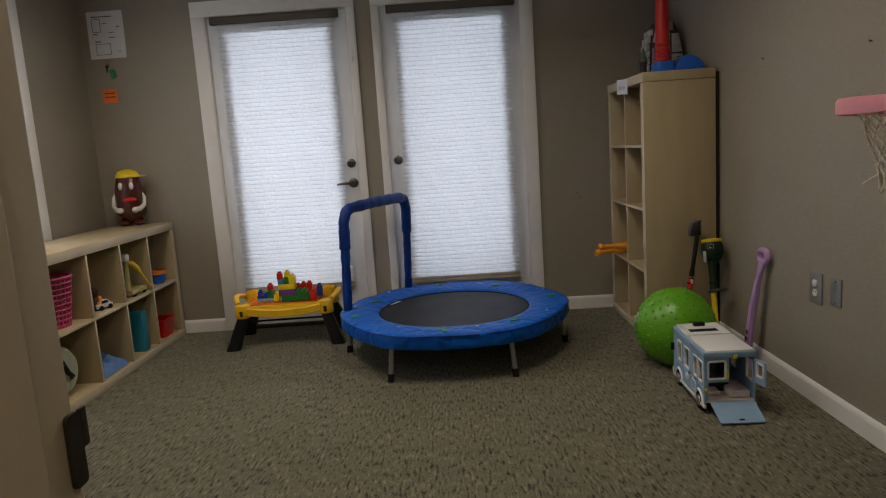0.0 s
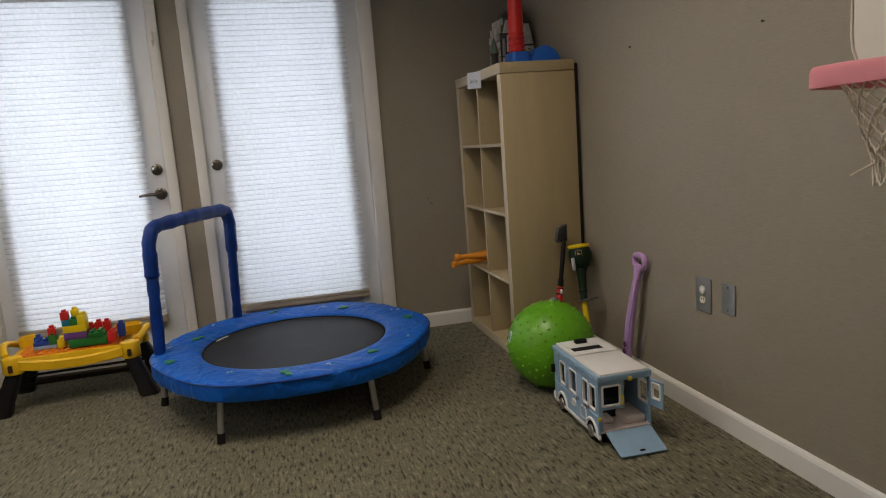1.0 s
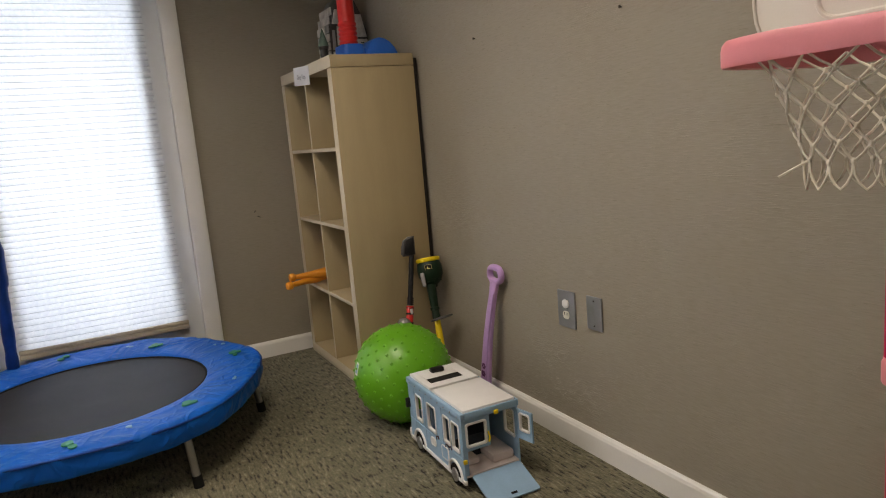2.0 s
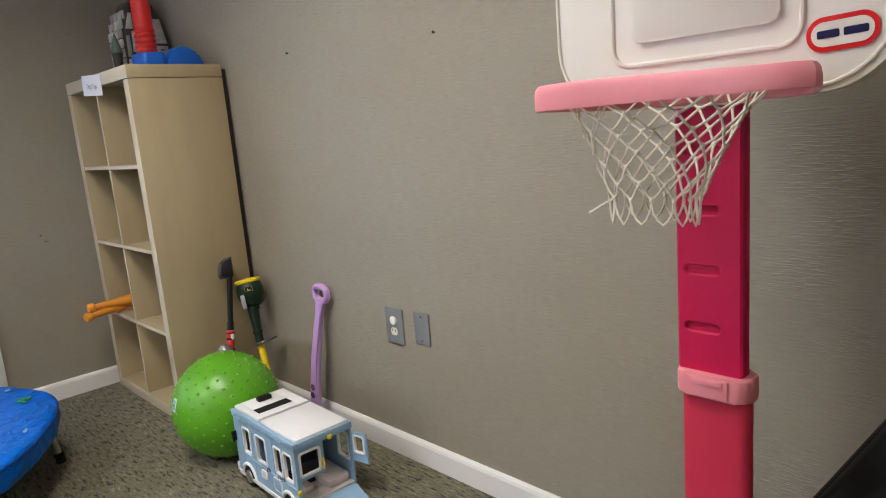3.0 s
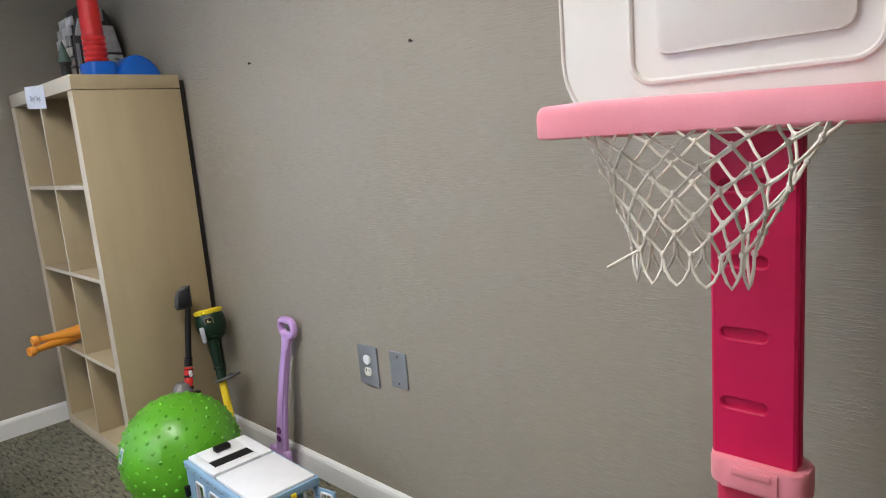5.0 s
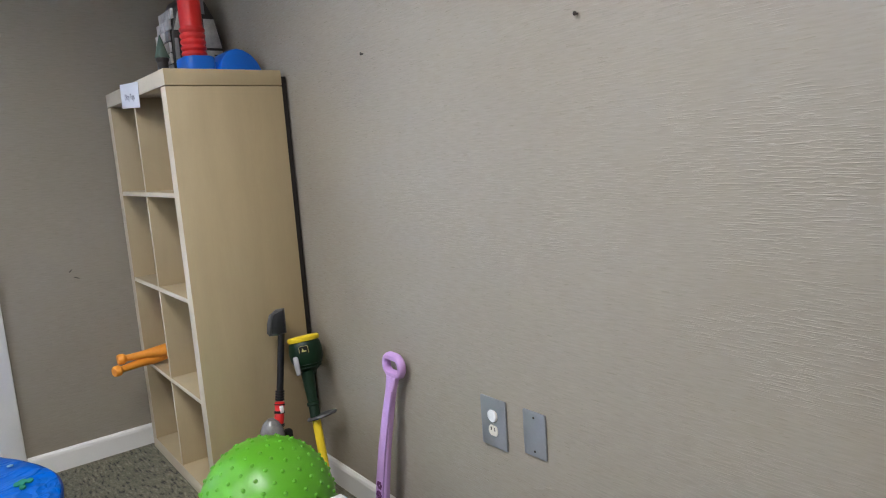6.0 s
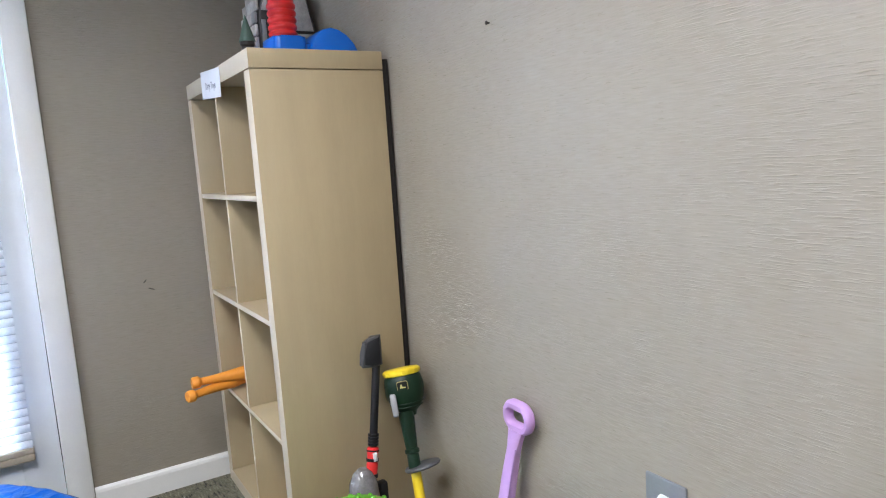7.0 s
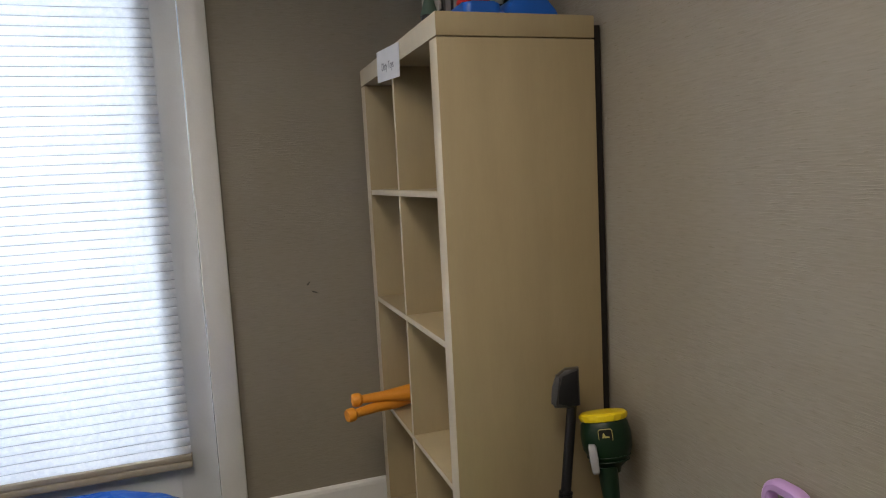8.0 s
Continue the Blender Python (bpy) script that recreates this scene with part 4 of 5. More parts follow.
    for j in range(J + 1):
        f = j / J
        for k in range(N * 2):
            if (k + j) % 2 == 0:
                a = 2 * math.pi * k / (2 * N)
                r = top_r + (low_r - top_r) * f ** 0.75 + 0.004 * (rn.random() - 0.5)
                z = zt + (zb - zt) * f + 0.005 * (rn.random() - 0.5) * (j > 0)
                knots[j, k] = Vector((cx - 0.006 + r * math.cos(a) * 0.52, ry + 0.026 + 0.012 * f + r * math.sin(a), z))
    for (j, k), p in knots.items():
        for dk in (-1, 1):
            q = knots.get((j + 1, (k + dk) % (2 * N)))
            if q is not None:
                mid = (p + q) / 2 + Vector((rn.uniform(-1, 1), rn.uniform(-1, 1), -1.2)) * 0.0015
                s.tube([p, p.lerp(mid, 0.6), mid, mid.lerp(q, 0.5), q], 0.0018, 6)
        if j > 0:
            s.ball(p, (0.0038, 0.0038, 0.0046), 6, 5)
    low = sorted(k for j, k in knots if j == J)
    for a, b2 in zip(low, low[1:] + low[:1]):
        p, q = knots[J, a], knots[J, b2]
        s.tube([p, p.lerp(q, 0.06) - Vector((0, 0, 0.016)), p.lerp(q, 0.25) - Vector((0, 0, 0.028)), (p + q) / 2 - Vector((0, 0, 0.034 + 0.005 * rn.random())), p.lerp(q, 0.75) - Vector((0, 0, 0.028)), p.lerp(q, 0.94) - Vector((0, 0, 0.016)), q], 0.0018, 6)
    t0 = knots[J, low[5]]
    s.tube([t0, t0 + Vector((-0.008, 0.02, -0.012)), t0 + Vector((-0.014, 0.036, -0.022))], 0.0018, 6)
    part("net", s, CORD, ob, "off-white knotted cord net")
    # posts
    px = 1.185 + ox
    def post(y0, y1, x1, z0, z1, name, mat, label, r=0.014):
        p = Shape().prism(rounded(px, x1, y0, y1, r, 4), z0, z1)
        return part(name, p, mat, ob, label)
    z0, z1, ya, yb = 0.7335, 1.160, -0.051, 0.055
    up = part("upper_post", Shape().prism(rounded(px + 0.008, px + 0.034, ya, yb, 0.008, 4), z0, z1), MAGENTA, ob, "magenta plastic post with height slots")
    # front skin of the post in panels, each round one sunk slot
    slots = (0.808, 0.904, 1.000, 1.096)
    cuts = [z0] + [(a + b) / 2 for a, b in zip(slots, slots[1:])] + [z1]
    for z, c0, c1 in zip(slots, cuts, cuts[1:]):
        hole = rounded(-0.042, 0.016, z - 0.0075, z + 0.0075, 0.0072, 5)

        def edge(k):
            """The panel's rim, met along the same spokes as the hole, with its corners kept."""
            pts = []
            for u, v in hole:
                du, dv = u + 0.013, (v - z) * 4.0
                f = min(((0.042 if du < 0 else 0.064) - k) / max(abs(du), 1e-6), ((c1 - z) if dv > 0 else (z - c0)) / max(abs(dv), 1e-6))
                pts.append((-0.013 + du * f, z + dv * f))
            for cu in (-0.055 + k, 0.051 - k):
                for cv in (c0, c1):
                    near = min(range(len(pts)), key=lambda q: (pts[q][0] - cu) ** 2 + (pts[q][1] - cv) ** 2)
                    pts[near] = (cu, cv)
            return pts
        panel = Shape()
        rim, rim2 = edge(0.0), edge(0.004)
        rows = [[(u, v, d) for u, v in ring] for ring, d in ((rim, -0.009), (rim, -0.003), (rim2, 0.0), (rounded(-0.044, 0.018, z - 0.0095, z + 0.0095, 0.009, 5), 0.0), (hole, -0.0018), (hole, -0.0064))]
        panel.rings(rows, m=Matrix.Translation((px, 0, 0)) @ FACE_WEST)
        part("front_panel", panel, MAGENTA, up)
    col = Shape().prism(rounded(px - 0.013, px + 0.050, -0.064, 0.058, 0.020, 5), 0.693, 0.733, bevel=0.006)
    cl = part("collar", col, PINK, ob, "pink locking collar")
    part("collar_catch", Shape().box(px - 0.0165, px - 0.0135, -0.034, 0.030, 0.696, 0.729, 0.0015).box(px - 0.019, px - 0.0166, -0.026, 0.024, 0.717, 0.727, 0.001), PINK, cl)
    post(-0.060, 0.054, px + 0.037, 0.10, 0.6925, "lower_post", ROSE, "rose red plastic lower post", 0.018)
    bs = Shape().prism(rounded(px - 0.12, px + 0.065, -0.14, 0.14, 0.05, 6), 0.0, 0.11, bevel=0.02)
    part("base", bs, LIGHTGREY, ob, "grey weighted plastic base")


hoop_stand()

# ---- black chair ----
ch = holder("lounge_chair", (1.30, 1.13, 0), "black vinyl lounge chair beside the wall", "chair")
ROT = Matrix(((0, 0, 1, 0), (1, 0, 0, 0), (0, 1, 0, 0), (0, 0, 0, 1)))
sh_arm = [(0.667, 0.16), (0.345, 0.715), (0.330, 0.730), (-0.36, 0.730), (-0.36, 0.16)]
part("arm", Shape().prism(sh_arm, -0.02, 0.10, ROT, bevel=0.012), BLACKVINYL, ch)
part("arm", Shape().prism(sh_arm, 0.16, 0.26, ROT, bevel=0.012), BLACKVINYL, ch)
part("seat", Shape().box(0.101, 0.159, -0.30, 0.40, 0.16, 0.42, 0.02), BLACKVINYL, ch)
for x in (0.02, 0.20):
    for y in (-0.30, 0.50):
        part("leg", Shape().cyl((x, y, 0), (x, y, 0.165), 0.016, 0.022, 12), BLACK, ch)

# ---- wall plates and screws ----
def wall_plate(y, z, w, h, outlet):
    ob = holder("wall_outlet" if outlet else "blank_plate", (XE, y, z), "grey duplex outlet plate with cream sockets" if outlet else "grey blank metal wall plate", "wall plate")
    mm = FACE_WEST
    part("plate", Shape().prism(rounded(-w / 2, w / 2, -h / 2, h / 2, 0.004, 3), 0.0005, 0.006, mm, bevel=0.002), PLATE, ob)
    if outlet:
        for s2 in (-1, 1):
            soc = Shape().prism([(0.0165 * math.cos(a), max(-0.0135, min(0.0135, 0.0165 * math.sin(a))) + s2 * 0.020) for a in (2 * math.pi * k / 28 for k in range(28))], 0.006, 0.0085, mm)
            so = part("socket", soc, CREAM, ob, "cream socket")
            if s2 < 0:
                for u in (-0.0065, 0.0065):
                    part("slit", Shape().box(-0.0092, -0.0083, u - 0.0012, u + 0.0012, -0.020, -0.011), BLACK, so)
            else:
                part("safety_cap", Shape().lathe(((0.0155, 0.0086), (0.0155, 0.0115), (0.010, 0.0135), (0.0, 0.0138)), 24, mm @ Matrix.Translation((0, 0.020, 0)), cap=False), WHITE, so)
        part("screw", Shape().lathe(((0.003, 0.006), (0.0025, 0.0075), (0.0, 0.0078)), 10, mm, cap=False), STEEL, ob)
    else:
        for u in (-0.042, 0.042):
            part("screw", Shape().lathe(((0.003, 0.006), (0.0025, 0.0075), (0.0, 0.0078)), 10, mm @ Matrix.Translation((0, u, 0)), cap=False), BRONZE, ob)


wall_plate(3.028, 0.491, 0.093, 0.131, True)
wall_plate(2.885, 0.503, 0.073, 0.113, False)
for y, z in ((3.504, 1.470), (2.713, 1.427)):
    single("wall_screw", Shape().cyl((0, 0, 0), (-0.009, 0, -0.001), 0.0022, 0.0022, 8).lathe(((0.0, 0.011), (0.0045, 0.009), (0.0045, 0.0075), (0.0, 0.0075)), 10, FACE_WEST), BRONZE, (XE, y, z), "small dark screw head standing out of the wallpaper", "screw", "wall screws")

# ---- toy tools by the bookcase ----
def toy_trimmer():
    ob = holder("toy_string_trimmer", (1.437, 3.702, 0), "dark green and yellow toy string trimmer leaning on the bookcase", "toy tool")
    low, hi = Vector((0.0, 0.0, 0.02)), Vector((0.040, 0.188, 0.522))
    part("shaft", Shape().cyl(low, low.lerp(hi, 0.62), 0.0145, 0.0145, 14), SUNYELLOW, ob, "yellow tube shaft")
    a = low.lerp(hi, 0.575)
    part("guard_disc", Shape().lathe(((0.0, -0.004), (0.050, -0.004), (0.053, 0.0), (0.050, 0.005), (0.016, 0.008), (0.0, 0.008)), 28, Matrix.Translation(a + Vector((0.024, 0, 0.008))) @ pose(0, 0, 0, -19, -5, 0), cap=False), GUARDGREY, ob, "grey round guard")
    n0, n1 = low.lerp(hi, 0.59), low.lerp(hi, 0.88)
    part("neck", Shape().tube([n0, n0.lerp(n1, 0.25), n0.lerp(n1, 0.27), n0.lerp(n1, 0.33), n0.lerp(n1, 0.35), n1], [0.018, 0.017, 0.021, 0.021, 0.017, 0.023], 16), DARKGREEN, ob)
    hm = pose(hi.x + 0.008, hi.y, hi.z + 0.002, -14, 0, 0) @ pose(0, 0, 0, 0, 0, -24) @ Matrix.Diagonal((0.95, 0.95, 0.86, 1))

    def oval(rx, ry, z, seg=36, ribs=0.0):
        return [(rx * (1 + ribs * (k % 2)) * math.cos(2 * math.pi * k / seg), ry * (1 + ribs * (k % 2)) * math.sin(2 * math.pi * k / seg), z) for k in range(seg)]
    body = ((0.022, 0.022, -0.092), (0.026, 0.025, -0.078), (0.038, 0.033, -0.068), (0.047, 0.041, -0.056), (0.052, 0.045, -0.042), (0.058, 0.049, -0.028), (0.060, 0.051, -0.010), (0.060, 0.051, 0.014), (0.056, 0.048, 0.038), (0.050, 0.043, 0.046))
    hd = part("motor_housing", Shape().rings([oval(a, b, z) for a, b, z in body], m=hm), DARKGREEN, ob, "dark green barrel-shaped motor housing", smooth=50)
    cap = [oval(0.050, 0.043, 0.044), oval(0.054, 0.046, 0.046, ribs=0.03), oval(0.056, 0.048, 0.055, ribs=0.05), oval(0.056, 0.048, 0.061, ribs=0.04), oval(0.052, 0.044, 0.066), oval(0.032, 0.028, 0.068)]
    part("housing_cap", Shape().rings(cap, m=hm), SUNYELLOW, hd, "ribbed yellow cap", smooth=20)
    bm_ = hm @ Matrix.Translation((-0.006, -0.0485, 0.012)) @ pose(0, 0, 0, 4, 0, -6) @ FACE_SOUTH
    part("badge", Shape().prism(rounded(-0.0165, 0.0165, -0.0155, 0.0165, 0.006, 3), -0.002, 0.0012, bm_), BADGEGOLD, hd, "small gold-edged badge")
    part("badge_field", Shape().prism(rounded(-0.0152, 0.0152, -0.0142, 0.0152, 0.005, 3), 0.0013, 0.0019, bm_), BLACK, hd)
    part("badge_mark", Shape().prism([(-0.008, -0.006), (0.009, -0.006), (0.009, -0.003), (0.000, -0.001), (-0.003, 0.008), (-0.006, 0.004)], 0.002, 0.0025, bm_), BADGEGOLD, hd)
    for z in (-0.048, -0.060):
        part("seam_ring", Shape().tube([(0.0510 * math.cos(a) * (1.0 if z > -0.05 else 0.93), 0.0442 * math.sin(a) * (1.0 if z > -0.05 else 0.93), z) for a in (2 * math.pi * k / 28 for k in range(28))], 0.0018, 6, m=hm, loop=True), DARKGREEN, hd)
    tr = Shape().rings([[(u * w, v * w * 0.8 - b, z) for u, v in rounded(-1, 1, -1, 1, 0.5, 3)] for z, w, b in ((-0.040, 0.006, 0.004), (-0.034, 0.0085, 0.006), (0.0, 0.0095, 0.003), (0.028, 0.0095, -0.004), (0.034, 0.007, -0.006))], m=hm @ Matrix.Translation((-0.040, -0.044, -0.042)))
    part("trigger", tr, LIGHTGREY, ob, "grey trigger lever")


BADGEGOLD = plain("badge_gold", (0.50, 0.42, 0.14), 0.4)


def toy_pole():
    ob = holder("toy_vacuum", (1.326, 3.845, 0), "grey and red upright toy vacuum leaning on the bookcase", "toy tool")
    low, hi = Vector((0.0, 0.0, 0.20)), Vector((0.103, 0.085, 0.662))
    part("pole", Shape().cyl(low.lerp(hi, 0.40), low.lerp(hi, 0.94), 0.0115, 0.0115, 14), BLACK, ob, "black pole")
    col = Shape()
    for k in range(4):
        p = low.lerp(hi, 0.405 + k * 0.018)
        col.cyl(p, p + (hi - low).normalized() * 0.006, 0.0155, 0.0155, 14)
    part("collar", col, BLACK, ob)
    part("red_joint", Shape().tube([low.lerp(hi, k) for k in (0.20, 0.24, 0.30, 0.31, 0.39, 0.395)], [0.012, 0.015, 0.0165, 0.0145, 0.017, 0.014], 16), RED, ob, "red plastic joint")
    for k0, k1 in ((0.225, 0.245), (0.315, 0.332), (0.372, 0.380)):
        part("joint_clip", Shape().cyl(low.lerp(hi, k0), low.lerp(hi, k1), 0.0178, 0.0178, 16), BLACK, ob)
    part("lock_button", Shape().box(-0.006, 0.006, -0.021, -0.012, -0.012, 0.012, 0.002, 2, Matrix.Translation(low.lerp(hi, 0.35))), WHITE, ob, "white lock button")
    m = Matrix.Translation(low.lerp(hi, 0.955)) @ pose(0, 0, 0, -9, 4, 0) @ pose(0, 0, 0, 0, 0, -26)
    hd = Shape().prism([(0.0135, 0.044), (0.0135, -0.040), (-0.010, -0.046), (-0.044, -0.046), (-0.050, -0.036), (-0.047, -0.004), (-0.037, 0.026), (-0.016, 0.042)], -0.020, 0.020, m @ FACE_SOUTH, bevel=0.006)
    head = part("handle_head", hd, GREYTOOL, ob, "dark grey rounded handle head")
    part("grip_band", Shape().prism([(-0.0515, -0.036), (-0.0485, -0.004), (-0.038, 0.028), (-0.029, 0.022), (-0.037, -0.006), (-0.040, -0.040)], -0.014, 0.0215, m @ FACE_SOUTH, bevel=0.002), GUARDGREY, head, "lighter grey grip edge")
    part("head_facet", Shape().prism([(-0.024, 0.026), (0.010, 0.040), (0.010, -0.038), (-0.014, -0.042), (-0.036, -0.036), (-0.033, -0.004)], 0.017, 0.0214, m @ FACE_SOUTH, bevel=0.0015), BLACK, head, "black inner face")
    dome = Shape().lathe(((0.044, 0.0), (0.044, 0.045), (0.039, 0.08), (0.026, 0.106), (0.014, 0.117)), 24, Matrix.Translation((-0.009, 0.006, 0.225)))
    part("dust_dome", dome, DOMEGREY, ob, "smoky clear dust dome")
    part("yellow_band", Shape().lathe(((0.0, 0.10), (0.055, 0.10), (0.057, 0.14), (0.055, 0.2245), (0.0, 0.2245)), 24, Matrix.Translation((-0.012, 0.006, 0)), cap=False), SUNYELLOW, ob, "yellow band")
    part("foot", Shape().box(-0.065, 0.055, -0.045, 0.065, 0.0, 0.099, 0.015), GREYTOOL, ob)
    part("side_catch", Shape().box(0.036, 0.060, -0.008, 0.020, 0.185, 0.290, 0.006), BLACK, ob)


GUARDGREY = plain("guard_grey_plastic", (0.078, 0.078, 0.082), 0.4)
DOMEGREY = plain("smoky_plastic", (0.20, 0.19, 0.19), 0.12, var=0.3, scale=30, coat=0.5)
toy_trimmer()
toy_pole()


def toy_shovel():
    ob = holder("toy_shovel", (1.502, 3.512, 0), "lilac plastic toy shovel leaning against the wall", "toy shovel")
    low, hi = Vector((0.0, 0.0, 0.0)), Vector((0.046, -0.083, 0.592))
    d = (hi - low)
    rows = []
    sect = [(math.cos(a), math.sin(a)) for a in (2 * math.pi * k / 16 for k in range(16))]
    for f, w, th, bow in ((0.0, 0.034, 0.012, 0.0), (0.12, 0.033, 0.012, -0.004), (0.30, 0.030, 0.012, -0.010), (0.5, 0.026, 0.012, -0.012), (0.7, 0.022, 0.012, -0.008), (0.82, 0.019, 0.012, -0.003), (0.89, 0.026, 0.012, 0.0)):
        c = low + d * f + Vector((bow, 0, 0))
        rows.append([c + Vector((th * (abs(v) ** 0.6) * (1 if v > 0 else -1), w * (abs(u) ** 0.6) * (1 if u > 0 else -1), 0)) for u, v in sect])
    part("shaft", Shape().rings(rows), LILAC, ob, "flat curved lilac shaft")
    top = low + d * 0.945
    def loop_of(hw, hh, r, dx):
        return [top + Vector((dx, -u, v)) for u, v in rounded(-hw, hw, -hh, hh, r, 6)]
    rows = [loop_of(0.048, 0.036, 0.034, -0.009), loop_of(0.051, 0.039, 0.037, -0.004), loop_of(0.051, 0.039, 0.037, 0.007), loop_of(0.047, 0.035, 0.033, 0.012),
            loop_of(0.033, 0.018, 0.014, 0.012), loop_of(0.031, 0.016, 0.012, 0.0), loop_of(0.033, 0.018, 0.014, -0.009), loop_of(0.036, 0.021, 0.017, -0.012), loop_of(0.044, 0.032, 0.030, -0.012)]
    part("grip", Shape().rings(rows + rows[:1], cap=False), LILAC, ob, "lilac slotted grip")
    part("groove", Shape().tube([low + d * f + Vector((-0.0125 + b, -0.020, 0)) for f, b in ((0.1, -0.003), (0.3, -0.010), (0.5, -0.012), (0.7, -0.008), (0.82, -0.003))], 0.0022, 6), LILACDARK, ob)
    for f in (0.245, 0.300):
        c = low + d * f + Vector((-0.0195 - 0.0012, 0.002, 0))
        s = Shape()
        for k in range(6):
            a = 2 * math.pi * k / 6
            s.lathe(((0.0, 0.0025), (0.0052, 0.0025), (0.0052, -0.004)), 10, Matrix.Translation(c + Vector((0, 0.0085 * math.cos(a), 0.0085 * math.sin(a)))) @ FACE_WEST, cap=False)
        part("flower_print", s, PINKPRINT, ob, "dark flower print")
    part("scoop", Shape().box(-0.012, 0.012, -0.062, 0.062, 0.0, 0.10, 0.008), LILAC, ob)


LILACDARK = plain("lilac_groove", (0.44, 0.27, 0.54), 0.5)
toy_shovel()


def bat(knob, end, thick, label):
    k, e = Vector(knob), Vector(end)
    ob = holder("toy_bat", tuple(e), label, "toy bat", "orange bats")
    v = k - e
    prof = ((0.0, 0.018), (0.006, 0.021), (0.022, 0.021), (0.032, 0.013), (0.10, 0.0135), (0.24, 0.0165), (0.40, 0.024), (0.60, thick), (0.92, thick), (0.98, thick * 0.85), (1.0, thick * 0.5))
    L = v.length
    pts = [v - v * (f if i > 3 else f / L) for i, (f, r) in enumerate(prof)]
    part("bat_body", Shape().tube(pts, [r for f, r in prof], 18), BATORANGE, ob)


bat((1.027, 4.590, 0.464), (1.44, 4.600, 0.456), 0.034, "orange plastic toy bat sticking out of the bookcase, upper one")
bat((1.003, 4.560, 0.428), (1.41, 4.680, 0.445), 0.021, "orange plastic toy bat resting low in the bookcase")

# ---- toys on the tall bookcase ----
BT = 1.4905
tee = holder("toy_ball_tee", (1.341, 4.225, BT), "red ridged toy tee on a blue base", "toy tee")
prof = [(0.040, 0.068)]
z = 0.070
for k in range(5):
    prof += [(0.0385, z), (0.0415, z + 0.003), (0.0432, z + 0.008), (0.0425, z + 0.013), (0.0385, z + 0.0175)]
    z += 0.0205
prof += [(0.038, z), (0.0385, z + 0.02), (0.037, z + 0.12), (0.034, z + 0.22), (0.032, z + 0.30), (0.035, z + 0.305), (0.035, z + 0.33), (0.028, z + 0.332)]
part("tube", Shape().lathe(prof, 28), RED, tee, "red ridged plastic tube")
b = Shape().prism(rounded(-0.047, 0.052, -0.062, 0.075, 0.02, 5), 0.0, 0.0675, bevel=0.007)
b.box(0.050, 0.066, -0.045, 0.060, 0.0, 0.050, 0.004)
part("base", b, TOYBLUE, tee, "blue moulded base")
dm = [(0.058, 0.0), (0.060, 0.028), (0.068, 0.052), (0.082, 0.074), (0.102, 0.089), (0.126, 0.095), (0.152, 0.090), (0.178, 0.075), (0.199, 0.052), (0.213, 0.026), (0.219, 0.0)]
part("ball_rest", Shape().prism(dm, -0.060, 0.068, FACE_SOUTH, bevel=0.008), TOYBLUE, tee, "blue domed rest")

cas = holder("toy_fort", (1.455, 4.60, BT), "grey stone-panelled toy fort with a dark shell", "toy fort")
shell = [(-0.098, 0.0), (0.102, 0.0), (0.106, 0.10), (0.098, 0.19), (0.080, 0.27), (0.050, 0.33), (0.0, 0.362), (-0.040, 0.345), (-0.072, 0.29), (-0.094, 0.20)]
part("shell", Shape().prism(shell, -0.09, 0.09, FACE_SOUTH, bevel=0.010), GREYTOOL, cas, "dark grey fort shell")
# stone panels: edges in x and z, and how far the top leans in
for x0, x1, z0, z1, lean, m in ((-0.094, -0.060, 0.006, 0.082, 0.004, STONEWHITE), (-0.054, 0.018, 0.006, 0.052, 0.0, STONEWHITE), (0.026, 0.098, 0.006, 0.060, 0.0, STONEWHITE),
                                (-0.048, -0.010, 0.060, 0.104, 0.006, LIGHTGREY), (-0.004, 0.020, 0.060, 0.100, 0.0, STONEWHITE), (0.030, 0.101, 0.070, 0.142, -0.004, STONEWHITE),
                                (-0.090, -0.072, 0.090, 0.185, 0.004, LIGHTGREY), (-0.064, -0.046, 0.112, 0.205, 0.004, STONEWHITE), (-0.038, -0.020, 0.112, 0.210, 0.003, STONEWHITE), (-0.012, 0.022, 0.110, 0.206, 0.002, LIGHTGREY),
                                (0.032, 0.096, 0.152, 0.262, -0.022, STONEWHITE), (-0.084, -0.050, 0.215, 0.285, 0.020, STONEWHITE), (-0.042, 0.022, 0.218, 0.270, 0.004, STONEWHITE), (-0.030, 0.040, 0.280, 0.338, 0.010, LIGHTGREY)):
    quad = [(x0, z0), (x1, z0), (x1 + min(lean, 0.0), z1), (x0 + max(lean, 0.0), z1)]
    part("stone_panel", Shape().prism(quad, 0.090, 0.098, FACE_SOUTH, bevel=0.003), m, cas)
for u, w in ((0.050, 0.098), (0.072, 0.090), (0.060, 0.120)):
    part("printed_mark", Shape().box(u, u + 0.018, -0.0992, -0.0982, w, w + 0.006), GREYTOOL, cas)
part("gate_arch", Shape().tube([(-0.077 + 0.020 * math.cos(radians(a)), -0.100, 0.030 + 0.034 * math.sin(radians(a))) for a in range(0, 181, 18)], 0.005, 8), STONEWHITE, cas, "pale gate arch")
for k in range(7):
    z = 0.008 + k * 0.042
    x = -0.098 + max(0.0, z - 0.19) * 0.30
    for y0, y1 in ((-0.085, -0.020), (-0.014, 0.030), (0.036, 0.080)) if k % 2 else ((-0.085, -0.045), (-0.039, 0.012), (0.018, 0.080)):
        part("stone_panel", Shape().box(x - 0.008, x + 0.001, y0, y1, z, z + 0.037, 0.002), LIGHTGREY if (k * 3 + int(y0 * 100)) % 4 == 0 else STONEWHITE, cas)
